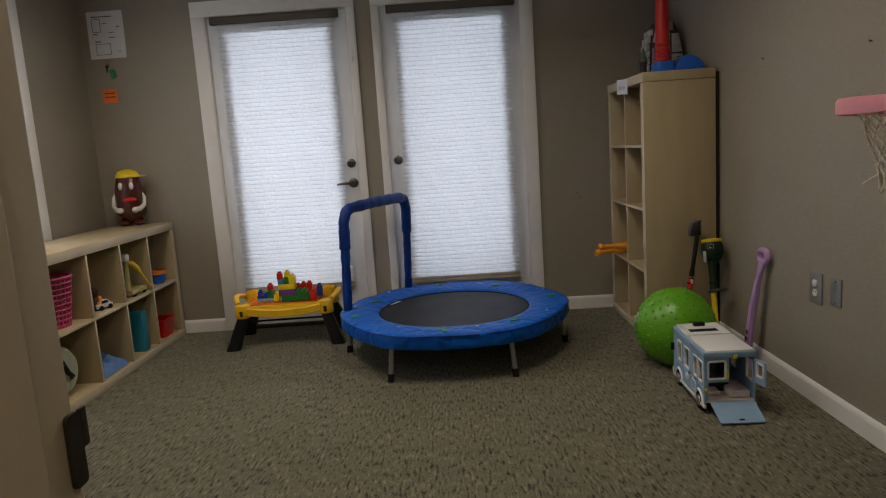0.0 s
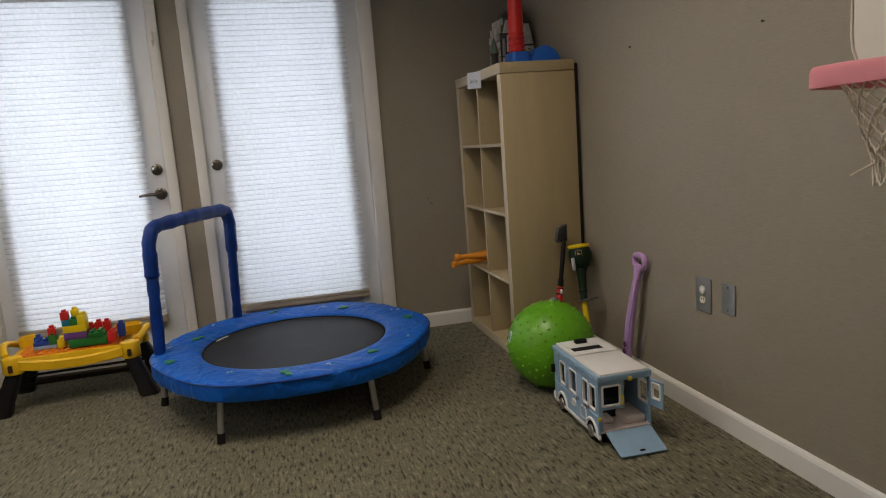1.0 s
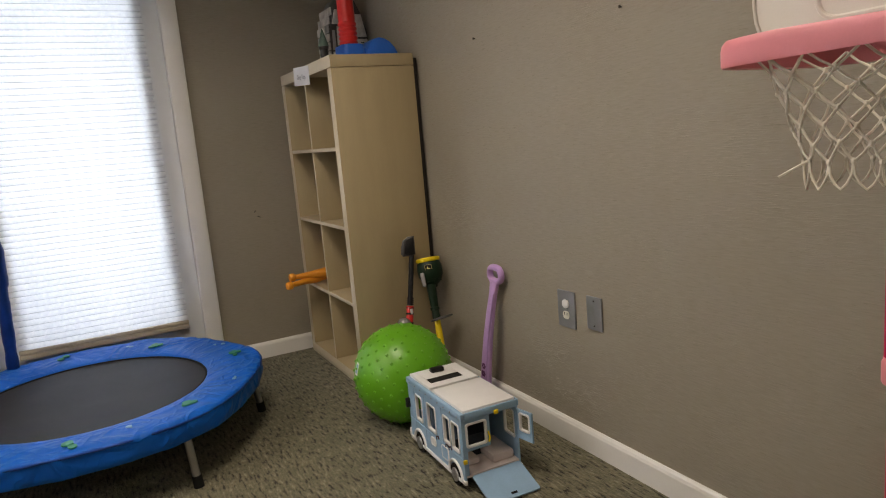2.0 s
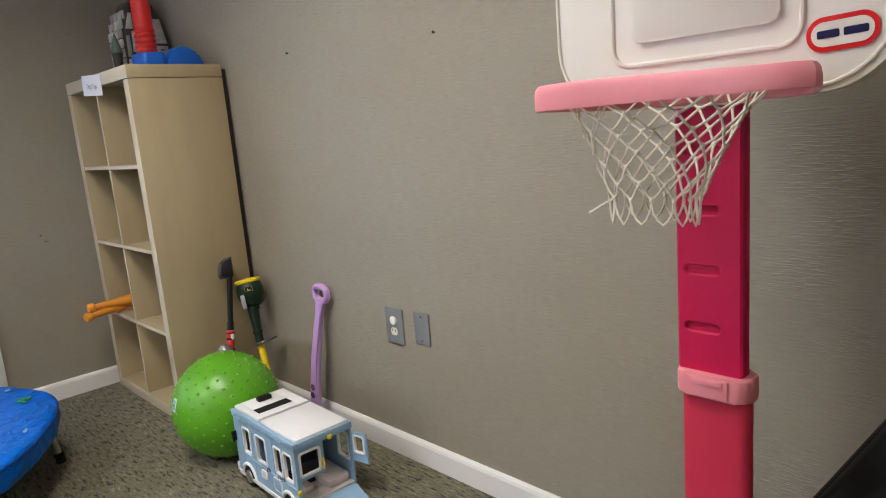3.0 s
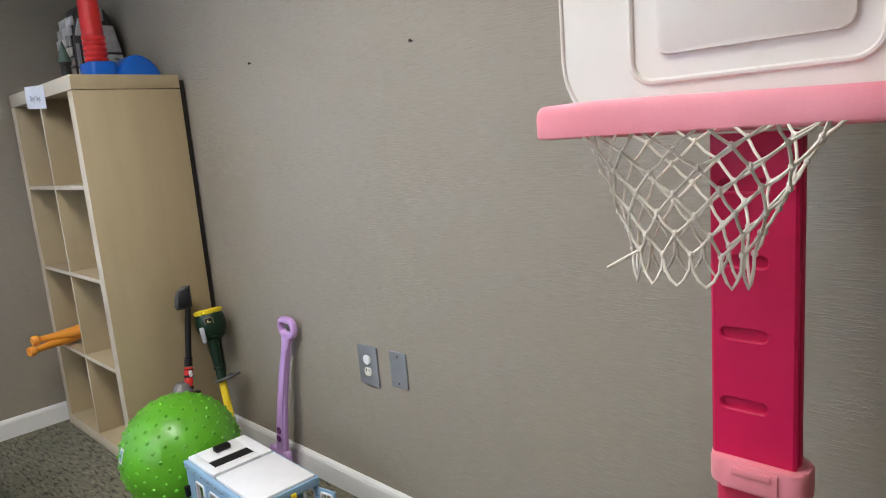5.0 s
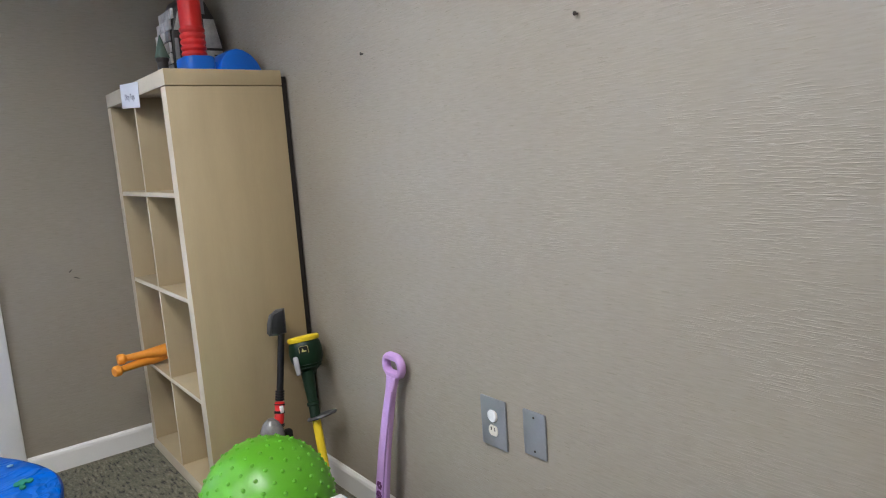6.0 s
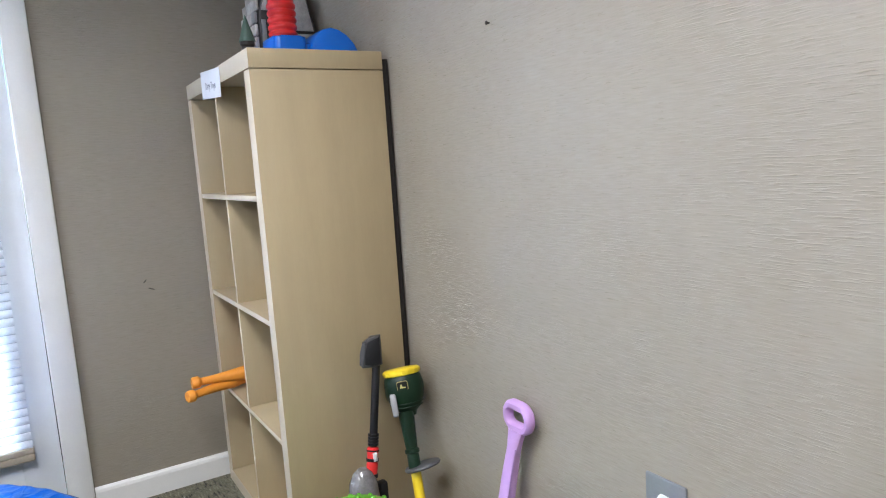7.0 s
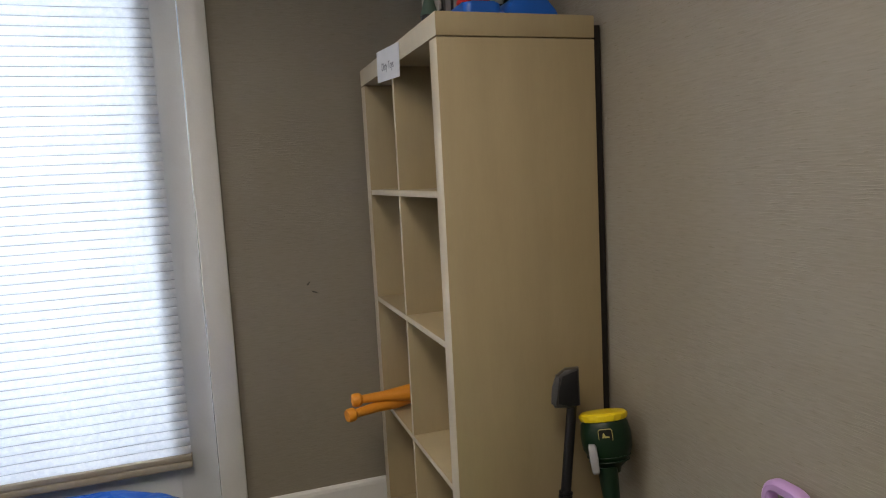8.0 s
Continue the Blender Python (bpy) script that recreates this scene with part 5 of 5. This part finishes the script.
TURRETGREEN = plain("grey_green_plastic", (0.10, 0.17, 0.13), 0.5)
tur = holder("toy_turret", (1.300, 4.46, BT), "small grey-green toy turret with a pointed roof", "toy turret")
part("wall", Shape().lathe(((0.020, 0.0), (0.020, 0.085), (0.024, 0.09), (0.024, 0.10)), 14), GREYTOOL, tur)
part("roof", Shape().lathe(((0.027, 0.1005), (0.018, 0.13), (0.006, 0.17), (0.001, 0.185)), 14), TURRETGREEN, tur, "grey-green cone roof")

# ---- play table and bricks ----
def play_table():
    ob = holder("play_table", (-0.995, 4.532, 0), "yellow plastic play table with black legs and building bricks", "play table", turn=2.0)
    ob.scale = (1.0, 1.0, 0.955)
    hx, hy = 0.282, 0.165
    outer, inner = rounded(-hx, hx, -hy, hy, 0.05, 5), rounded(-hx + 0.035, hx - 0.035, -hy + 0.03, hy - 0.03, 0.03, 5)
    rows = [[(x * k, y * k, z) for x, y in outer] for k, z in ((0.97, 0.215), (1.0, 0.222), (1.0, 0.262), (0.985, 0.272))]
    rows += [[(x, y, z) for x, y in inner] for z in (0.272, 0.255)]
    rows += [[(x * 0.9, y * 0.9, 0.25) for x, y in inner]]
    part("tray", Shape().rings(rows), YELLOW, ob, "yellow moulded tray")
    bow = []
    for k in range(13):
        u = -1 + k / 6
        dip = 0.022 * (1 - u * u)
        x = u * (hx - 0.055)
        bow.append([(x, y, z - dip) for y, z in ((-hy - 0.003, 0.270), (-hy - 0.012, 0.262), (-hy - 0.012, 0.222), (-hy - 0.003, 0.216))])
    part("apron", Shape().rings(bow), YELLOW, ob, "bowed yellow front apron")
    for sx in (-1, 1):
        for sy in (-1, 1):
            c = Shape().prism([(0.046 * math.cos(a), 0.040 * math.sin(a)) for a in (2 * math.pi * k / 20 for k in range(20))], 0.198, 0.286, Matrix.Translation((sx * (hx - 0.022), sy * (hy - 0.022), 0)), bevel=0.010)
            cn = part("corner", c, YELLOW, ob, "rounded yellow corner socket")
            part("corner_slot", Shape().prism(rounded(-0.010, 0.010, -0.020, 0.018, 0.006, 3), 0.0, 0.002, Matrix.Translation((sx * (hx - 0.022), sy * (hy - 0.022) - 0.0415, 0.235)) @ FACE_SOUTH), BROWNDARK, cn)
            foot = Vector((sx * (hx + 0.045), sy * (hy + 0.02), 0.0))
            topv = Vector((sx * (hx - 0.02), sy * (hy - 0.02), 0.20))
            rowsl = []
            for f, w in ((0.0, 0.032), (0.35, 0.037), (0.75, 0.037), (0.82, 0.041), (1.0, 0.043)):
                p = topv.lerp(foot, f)
                rowsl.append([p + Vector((u * w, v * w * 0.85, 0)) for u, v in ((-1, -0.6), (-0.6, -1), (0.6, -1), (1, -0.6), (1, 0.6), (0.6, 1), (-0.6, 1), (-1, 0.6))])
            part("leg", Shape().rings(rowsl), BLACK, ob, "black plastic splayed leg")
        loop = [(sx * (hx + 0.012 + 0.034 * math.sin(math.pi * k / 12)), -0.115 + 0.23 * k / 12, 0.282 + 0.034 * math.sin(math.pi * k / 12)) for k in range(13)]
        part("side_handle", Shape().tube(loop, 0.017, 12), YELLOW, ob, "yellow loop handle")
        part("side_bin", Shape().lathe(((0.040, 0.272), (0.048, 0.276), (0.050, 0.322), (0.044, 0.328), (0.038, 0.322), (0.036, 0.276)), 24, Matrix.Translation((sx * (hx - 0.040), 0.085, 0))), YELLOW, ob)
    part("stretcher", Shape().cyl((-hx, -0.04, 0.10), (hx, -0.04, 0.10), 0.007, 0.007, 10), BLACK, ob)
    part("stretcher", Shape().cyl((-hx, 0.10, 0.11), (hx, 0.10, 0.11), 0.007, 0.007, 10), BLACK, ob)
    pl = Shape().prism(rounded(-0.240, 0.205, -0.133, 0.117, 0.01, 3), 0.256, 0.280)
    for i in range(13):
        for j in range(7):
            pl.lathe(((0.0105, 0.279), (0.0105, 0.287), (0.009, 0.288), (0.0, 0.288)), 10, Matrix.Translation((-0.228 + i * 0.0345, -0.113 + j * 0.035, 0)), cap=False)
    part("stud_plate", pl, ORANGE, ob, "orange studded building plate")


BROWNDARK = plain("dark_brown_plastic", (0.05, 0.02, 0.012), 0.5)
play_table()


def brick(at, nx, ny, h, mat, colour, turn=2.0):
    u = 0.0345
    w, d = nx * u, ny * u
    at = (at[0] - 0.046, at[1], at[2])
    s = Shape().box(-w / 2 + 0.0005, w / 2 - 0.0005, -d / 2 + 0.0005, d / 2 - 0.0005, 0, h, 0.0015)
    for i in range(nx):
        for j in range(ny):
            s.lathe(((0.0115, h - 0.001), (0.0115, h + 0.0105), (0.0095, h + 0.012), (0.0, h + 0.012)), 12, Matrix.Translation((-w / 2 + u * (i + 0.5), -d / 2 + u * (j + 0.5), 0)), cap=False)
    single("toy_brick", s, mat, at, colour + " plastic building brick on the play table", "toy brick", "building bricks", turn=(0, 0, turn))


Y0 = 4.432
P = 0.2755
brick((-0.872, Y0, P), 5, 2, 0.038, BRICKGREEN, "long green")
brick((-0.922, Y0, P + 0.0385), 3, 2, 0.036, PURPLE, "purple")
brick((-0.922, Y0, P + 0.075), 3, 2, 0.034, SUNYELLOW, "yellow")
brick((-0.957, Y0, P + 0.1095), 1, 2, 0.030, TEAL, "teal blue")
brick((-0.922, Y0, P + 0.1095), 1, 2, 0.030, BRICKGREEN, "green")
brick((-0.887, Y0, P + 0.1095), 1, 2, 0.044, SUNYELLOW, "yellow")
brick((-0.959, Y0 - 0.016, P + 0.140), 1, 1, 0.038, RED, "red")
brick((-0.920, Y0 + 0.016, P + 0.140), 1, 1, 0.040, SUNYELLOW, "yellow")
brick((-0.832, Y0 - 0.002, P + 0.0385), 2, 2, 0.022, BRICKGREEN, "small green")
for k, x in enumerate((-0.872, -0.835, -0.797)):
    brick((x, Y0 + 0.070, P), 1, 1, 0.092 if k else 0.082, RED, "upright red")
brick((-0.765, Y0 + 0.003, P), 1, 2, 0.048, RED, "red")
brick((-0.762, Y0 + 0.122, P), 1, 1, 0.044, ORANGE, "orange")
brick((-0.738, Y0 + 0.088, P), 1, 1, 0.070, BRICKBLUE, "upright blue")
brick((-1.075, Y0 + 0.045, P), 3, 2, 0.016, SKYPRINT, "flat pale blue")
brick((-1.092, Y0 + 0.045, P + 0.0165), 2, 2, 0.020, BRICKBLUE, "blue")
brick((-1.108, Y0 + 0.045, P + 0.037), 1, 1, 0.022, BRICKBLUE, "small blue")
brick((-1.040, Y0 + 0.045, P + 0.0165), 1, 2, 0.046, BRICKGREEN, "green")
brick((-1.040, Y0 + 0.035, P + 0.063), 1, 1, 0.036, RED, "red")
brick((-0.998, Y0 + 0.030, P), 1, 2, 0.040, SUNYELLOW, "yellow")

# ---- toys in the low bookcase ----
# cells, counted from the end by the doors; floor of the upper row at 0.402, of the lower at 0.051
FX = -1.800
def cell_y(k):
    return 4.800 - 0.051 - 0.335 / 2 - k * 0.351


UP, LO = 0.4025, 0.0515

def perforated_basket():
    ob = holder("basket", (FX - 0.14, cell_y(3) + 0.02, UP), "pink perforated plastic basket in the bookcase", "basket")
    s = Shape()
    n, rows = 30, 9
    for j in range(rows + 1):
        z = 0.012 + 0.238 * j / rows
        r = 0.088 + 0.03 * j / rows
        s.tube([(r * math.cos(a), r * math.sin(a), z) for a in (2 * math.pi * k / n for k in range(n))], 0.0052 if j < rows else 0.008, 6, loop=True)
    for k in range(n):
        a = 2 * math.pi * k / n
        s.tube([(0.088 * math.cos(a), 0.088 * math.sin(a), 0.0), (0.118 * math.cos(a), 0.118 * math.sin(a), 0.25)], 0.0038, 5)
    s.lathe(((0.0, 0.001), (0.09, 0.001), (0.09, 0.008), (0.0, 0.008)), 24, cap=False)
    part("wicker", s, HOTPINK, ob, "hot pink openwork wall")


perforated_basket()
fig = Shape().lathe(((0.022, 0), (0.030, 0.02), (0.026, 0.06), (0.014, 0.075), (0.022, 0.09), (0.022, 0.11), (0.010, 0.128), (0.0, 0.13)), 18, cap=False)
fig.use(1).tube([(0.02, -0.02, 0.03), (0.032, -0.006, 0.055), (0.024, 0.004, 0.075)], 0.008, 8).tube([(0.02, 0.02, 0.03), (0.032, 0.012, 0.055), (0.024, 0.006, 0.075)], 0.008, 8)
single("toy_figure", fig, [BROWNDARK, BATORANGE], (FX - 0.09, cell_y(2) + 0.005, UP), "small dark brown toy figure on the shelf", "toy figure")


def toy_car(at, turn):
    ob = holder("toy_car", at, "small white toy car on the shelf", "toy car", turn=turn)
    s = Shape().prism([(-0.05, 0.012), (0.05, 0.012), (0.052, 0.03), (0.03, 0.034), (0.018, 0.054), (-0.022, 0.056), (-0.036, 0.036), (-0.052, 0.033)], -0.022, 0.022, FACE_SOUTH, bevel=0.004)
    part("body", s, WHITE, ob)
    part("window_band", Shape().prism([(-0.028, 0.036), (0.024, 0.036), (0.014, 0.051), (-0.020, 0.052)], -0.0228, 0.0228, FACE_SOUTH), BLACK, ob)
    for x in (-0.03, 0.03):
        for y in (-1, 1):
            part("wheel", Shape().lathe(((0.0, -0.005), (0.013, -0.005), (0.013, 0.005), (0.0, 0.005)), 16, Matrix.Translation((x, y * 0.021, 0.013)) @ pose(0, 0, 0, 90, 0, 0), cap=False), RUBBER, ob)


toy_car((FX - 0.065, cell_y(2) + 0.03, UP), 70)
cr = holder("toy_crane", (FX - 0.085, cell_y(1) + 0.045, UP), "khaki and yellow toy crane with a long arm", "toy crane")
part("chassis", Shape().box(-0.06, 0.06, -0.09, 0.10, 0.012, 0.042, 0.008), KHAKI, cr)
part("mast", Shape().tube([(0.03, -0.082, 0.04), (0.034, -0.084, 0.13), (0.035, -0.080, 0.215)], [0.018, 0.015, 0.012], 10), KHAKI, cr)
part("arm", Shape().tube([(0.036, -0.085, 0.215), (0.045, -0.030, 0.195), (0.052, 0.015, 0.160), (0.060, 0.040, 0.125), (0.080, 0.108, 0.030)], [0.012, 0.018, 0.016, 0.007, 0.005], 10), SUNYELLOW, cr, "yellow crane arm")
part("head", Shape().box(0.014, 0.056, -0.115, -0.062, 0.218, 0.262, 0.012), WHITE, cr)
for y in (-0.06, 0.07):
    for x in (-0.05, 0.05):
        part("wheel", Shape().lathe(((0.0, -0.008), (0.02, -0.008), (0.02, 0.008), (0.0, 0.008)), 16, Matrix.Translation((x, y, 0.02)) @ pose(0, 0, 0, 0, 90, 0), cap=False), RUBBER, cr)
cup = holder("toy_bucket", (FX - 0.075, cell_y(0) + 0.05, UP), "blue toy bucket with an orange rim", "toy bucket")
part("body", Shape().lathe(((0.0, 0.001), (0.046, 0.001), (0.058, 0.062), (0.054, 0.062), (0.044, 0.006), (0.0, 0.006)), 24, cap=False), TOYBLUE, cup)
part("rim", Shape().lathe(((0.054, 0.0625), (0.062, 0.063), (0.063, 0.085), (0.056, 0.086)), 24, cap=False), ORANGE, cup, "orange rim")
single("toy_block", Shape().box(-0.04, 0.04, -0.05, 0.05, 0, 0.16, 0.01).ball((0, 0, 0.18), 0.04, 14, 10), BRICKBLUE, (FX - 0.20, cell_y(0) + 0.10, UP), "dark blue toy set back on the shelf", "toy")
ob = holder("toy_drum", (FX - 0.13, cell_y(3) - 0.025, LO + 0.1305), "pale green round toy with a black handle", "toy drum")
part("body", Shape().lathe(((0.0, -0.06), (0.10, -0.06), (0.125, -0.03), (0.13, 0.0), (0.125, 0.03), (0.10, 0.06), (0.0, 0.06)), 32, pose(0, 0, 0, 0, 90, 0), cap=False), PALEGREEN, ob)
part("handle", Shape().tube([(0.062, -0.03, 0.06), (0.078, -0.04, 0.04), (0.08, -0.02, 0.0), (0.078, 0.015, -0.03), (0.06, 0.03, -0.04)], 0.012, 10), BLACK, ob, "black curved handle")
cl = Shape()
rnd = random.Random(8)
rows = []
for i in range(13):
    row = []
    for j in range(13):
        u, v = (i / 12 - 0.5), (j / 12 - 0.5)
        e = max(0.0, 1 - (2 * max(abs(u), abs(v))) ** 3)
        z = 0.004 + e * (0.075 + 0.05 * noise.noise(Vector((u * 5, v * 5, 2.0))) + 0.02 * noise.noise(Vector((u * 14, v * 14, 5.0))))
        row.append((u * 0.20, v * 0.26, max(0.002, z)))
    rows.append(row)
cl.rings(rows, closed=False, cap=False)
single("cloth", cl, BLUECLOTH, (FX - 0.12, cell_y(2) + 0.01, LO), "crumpled blue and white cloth in the bookcase", "cloth", smooth=60)
single("storage_box", Shape().box(-0.10, 0.10, -0.035, 0.035, 0, 0.245, 0.006), TEAL, (FX - 0.12, cell_y(1) + 0.045, LO), "upright teal plastic box in the bookcase", "box")
bn = Shape().rings([[(x * k, y * k, z) for x, y in rounded(-0.10, 0.10, -0.085, 0.085, 0.02, 4)] for k, z in ((0.85, 0.0), (1.0, 0.11), (1.06, 0.112), (1.06, 0.12), (0.96, 0.12), (0.82, 0.01))])
single("storage_bin", bn, RED, (FX - 0.115, cell_y(0) + 0.03, LO), "open red plastic bin in the bookcase", "bin")

# brown egg-shaped toy jar with a yellow cap, on the low bookcase
eg = Shape()
eg.lathe(((0.03, 0.016), (0.066, 0.03), (0.081, 0.07), (0.087, 0.12), (0.083, 0.17), (0.073, 0.22), (0.064, 0.248), (0.0, 0.256)), 32, cap=False)
for x in (-0.04, 0.045):
    eg.ball((x, -0.03, 0.016), (0.038, 0.052, 0.016), 16, 8)
eg.use(1).lathe(((0.066, 0.248), (0.065, 0.262), (0.050, 0.280), (0.020, 0.289), (0.0, 0.290)), 28, cap=False)
eg.prism([(0.066 * math.cos(a) + 0.045, 0.052 * math.sin(a) - 0.02) for a in (2 * math.pi * k / 24 for k in range(24))], 0.250, 0.257)
eg.use(2)
for x in (-1, 1):
    eg.tube([(x * 0.070, -0.020, 0.170), (x * 0.086, -0.030, 0.140), (x * 0.085, -0.050, 0.105), (x * 0.066, -0.076, 0.086), (x * 0.046, -0.090, 0.084)], [0.008, 0.010, 0.012, 0.013, 0.014], 12)
    eg.ball((x * 0.042, -0.090, 0.082), (0.020, 0.014, 0.015), 12, 8)
    eg.ball((x * 0.030, -0.072, 0.205), (0.013, 0.006, 0.020), 12, 8)
eg.use(3).ball((0.016, -0.084, 0.135), (0.040, 0.014, 0.013), 14, 8)
bmesh.ops.transform(eg.bm, matrix=Matrix.Diagonal((1.10, 1.05, 1.27, 1.0)), verts=eg.bm.verts)
single("toy_jar", eg, [EGGBROWN, SUNYELLOW, CREAM, RED], (-2.025, 4.722, 0.7895), "glossy brown egg-shaped toy jar with a yellow cap", "toy jar", turn=(0, 0, 12), smooth=50)

# ---- papers and key on the north wall ----
def wall_paper_sheet():
    x0, x1, z0, z1 = -2.212, -1.974, 1.886, 2.186
    ob = holder("wall_notice", ((x0 + x1) / 2, YN, (z0 + z1) / 2), "white printed paper notice taped to the wall", "notice")
    rows = []
    for i in range(7):
        u = i / 6 - 0.5
        rows.append([(u * (x1 - x0) + 0.004 * v, -0.003 - 0.006 * (abs(v) * 2) ** 3 * (u + 0.5), v * (z1 - z0)) for v in (k / 8 - 0.5 for k in range(9))])
    back = [[(x, y + 0.0008, z) for x, y, z in r] for r in rows]
    s = Shape().rings(rows, closed=False, cap=False).rings(back, closed=False, cap=False)
    part("sheet", s, PAPER, ob)

    def bar(a, b, c, d):
        part("printed_bar", Shape().box(a, b, -0.0100, -0.0092, c, d), INKGREY, ob)
    bar(-0.085, 0.05, 0.112, 0.118)
    bar(-0.085, -0.082, 0.02, 0.10), bar(-0.032, -0.029, 0.02, 0.10), bar(-0.082, -0.032, 0.098, 0.101), bar(-0.082, -0.032, 0.018, 0.021)
    bar(-0.085, -0.055, 0.002, 0.008), bar(-0.075, -0.04, -0.045, -0.038), bar(-0.075, -0.072, -0.125, -0.055), bar(0.02, 0.023, -0.125, -0.055), bar(-0.072, 0.02, -0.127, -0.124), bar(-0.072, 0.02, -0.058, -0.055)
    bar(0.02, 0.06, -0.02, -0.015), bar(0.02, 0.06, 0.012, 0.016), bar(0.075, 0.095, 0.045, 0.052), bar(-0.015, 0.015, 0.07, 0.074), bar(0.07, 0.09, -0.11, -0.106)


SCUFF = plain("wall_scuff", (0.11, 0.095, 0.075), 0.8, var=0.25, scale=40)
for sx, sz, tilt, w in ((0.951, 0.803, 35, 0.009), (0.970, 0.772, -30, 0.012)):
    single("scuff_mark", Shape().prism([(-w, -0.002), (-w * 0.2, -0.003), (w, 0.001), (w * 0.5, 0.003), (-w * 0.6, 0.002)], 0.0004, 0.0010, FACE_SOUTH @ pose(0, 0, 0, 0, 0, tilt)), SCUFF, (sx, YN, sz), "small dark scuff on the wallpaper", "scuff", "wall scuffs")
INKGREY = plain("grey_ink", (0.12, 0.12, 0.14), 0.7)
wall_paper_sheet()
hk = holder("key_hook", (-2.099, YN, 1.861), "small hook with a key on a green tag", "key")
part("hook", Shape().tube([(0, -0.001, 0.01), (0, -0.014, 0.008), (0, -0.02, -0.004), (0, -0.012, -0.012)], 0.0022, 8), STEEL, hk)
part("key_ring", Shape().tube([(0.010 * math.cos(a), -0.014, -0.014 + 0.010 * math.sin(a)) for a in (2 * math.pi * k / 18 for k in range(18))], 0.0012, 6, loop=True), STEEL, hk)
part("key", Shape().box(-0.022, -0.012, -0.012, -0.010, -0.066, -0.022, 0.001).lathe(((0.0, -0.001), (0.011, -0.001), (0.011, 0.001), (0.0, 0.001)), 14, Matrix.Translation((-0.014, -0.011, -0.026)) @ FACE_SOUTH, cap=False), BRONZE, hk)
part("tag", Shape().prism(rounded(-0.016, 0.016, -0.028, 0.028, 0.008, 4), 0, 0.006, Matrix.Translation((0.018, -0.008, -0.075)) @ FACE_SOUTH @ pose(0, 0, 0, 0, 0, 12)), TAG, hk, "green plastic key tag")
DARKRED = plain("dark_red_ink", (0.30, 0.03, 0.02), 0.7)
nt = holder("sticky_note", (-2.121, YN, 1.645), "orange square note with dark lines of writing", "note")
part("sheet", Shape().prism([(-0.050, -0.044), (0.050, -0.046), (0.049, 0.046), (-0.049, 0.047)], 0.001, 0.0022, FACE_SOUTH), NOTE, nt)
for z in (0.018, -0.006):
    part("writing_bar", Shape().box(-0.036, 0.034, -0.0032, -0.0024, z - 0.005, z + 0.004), DARKRED, nt)
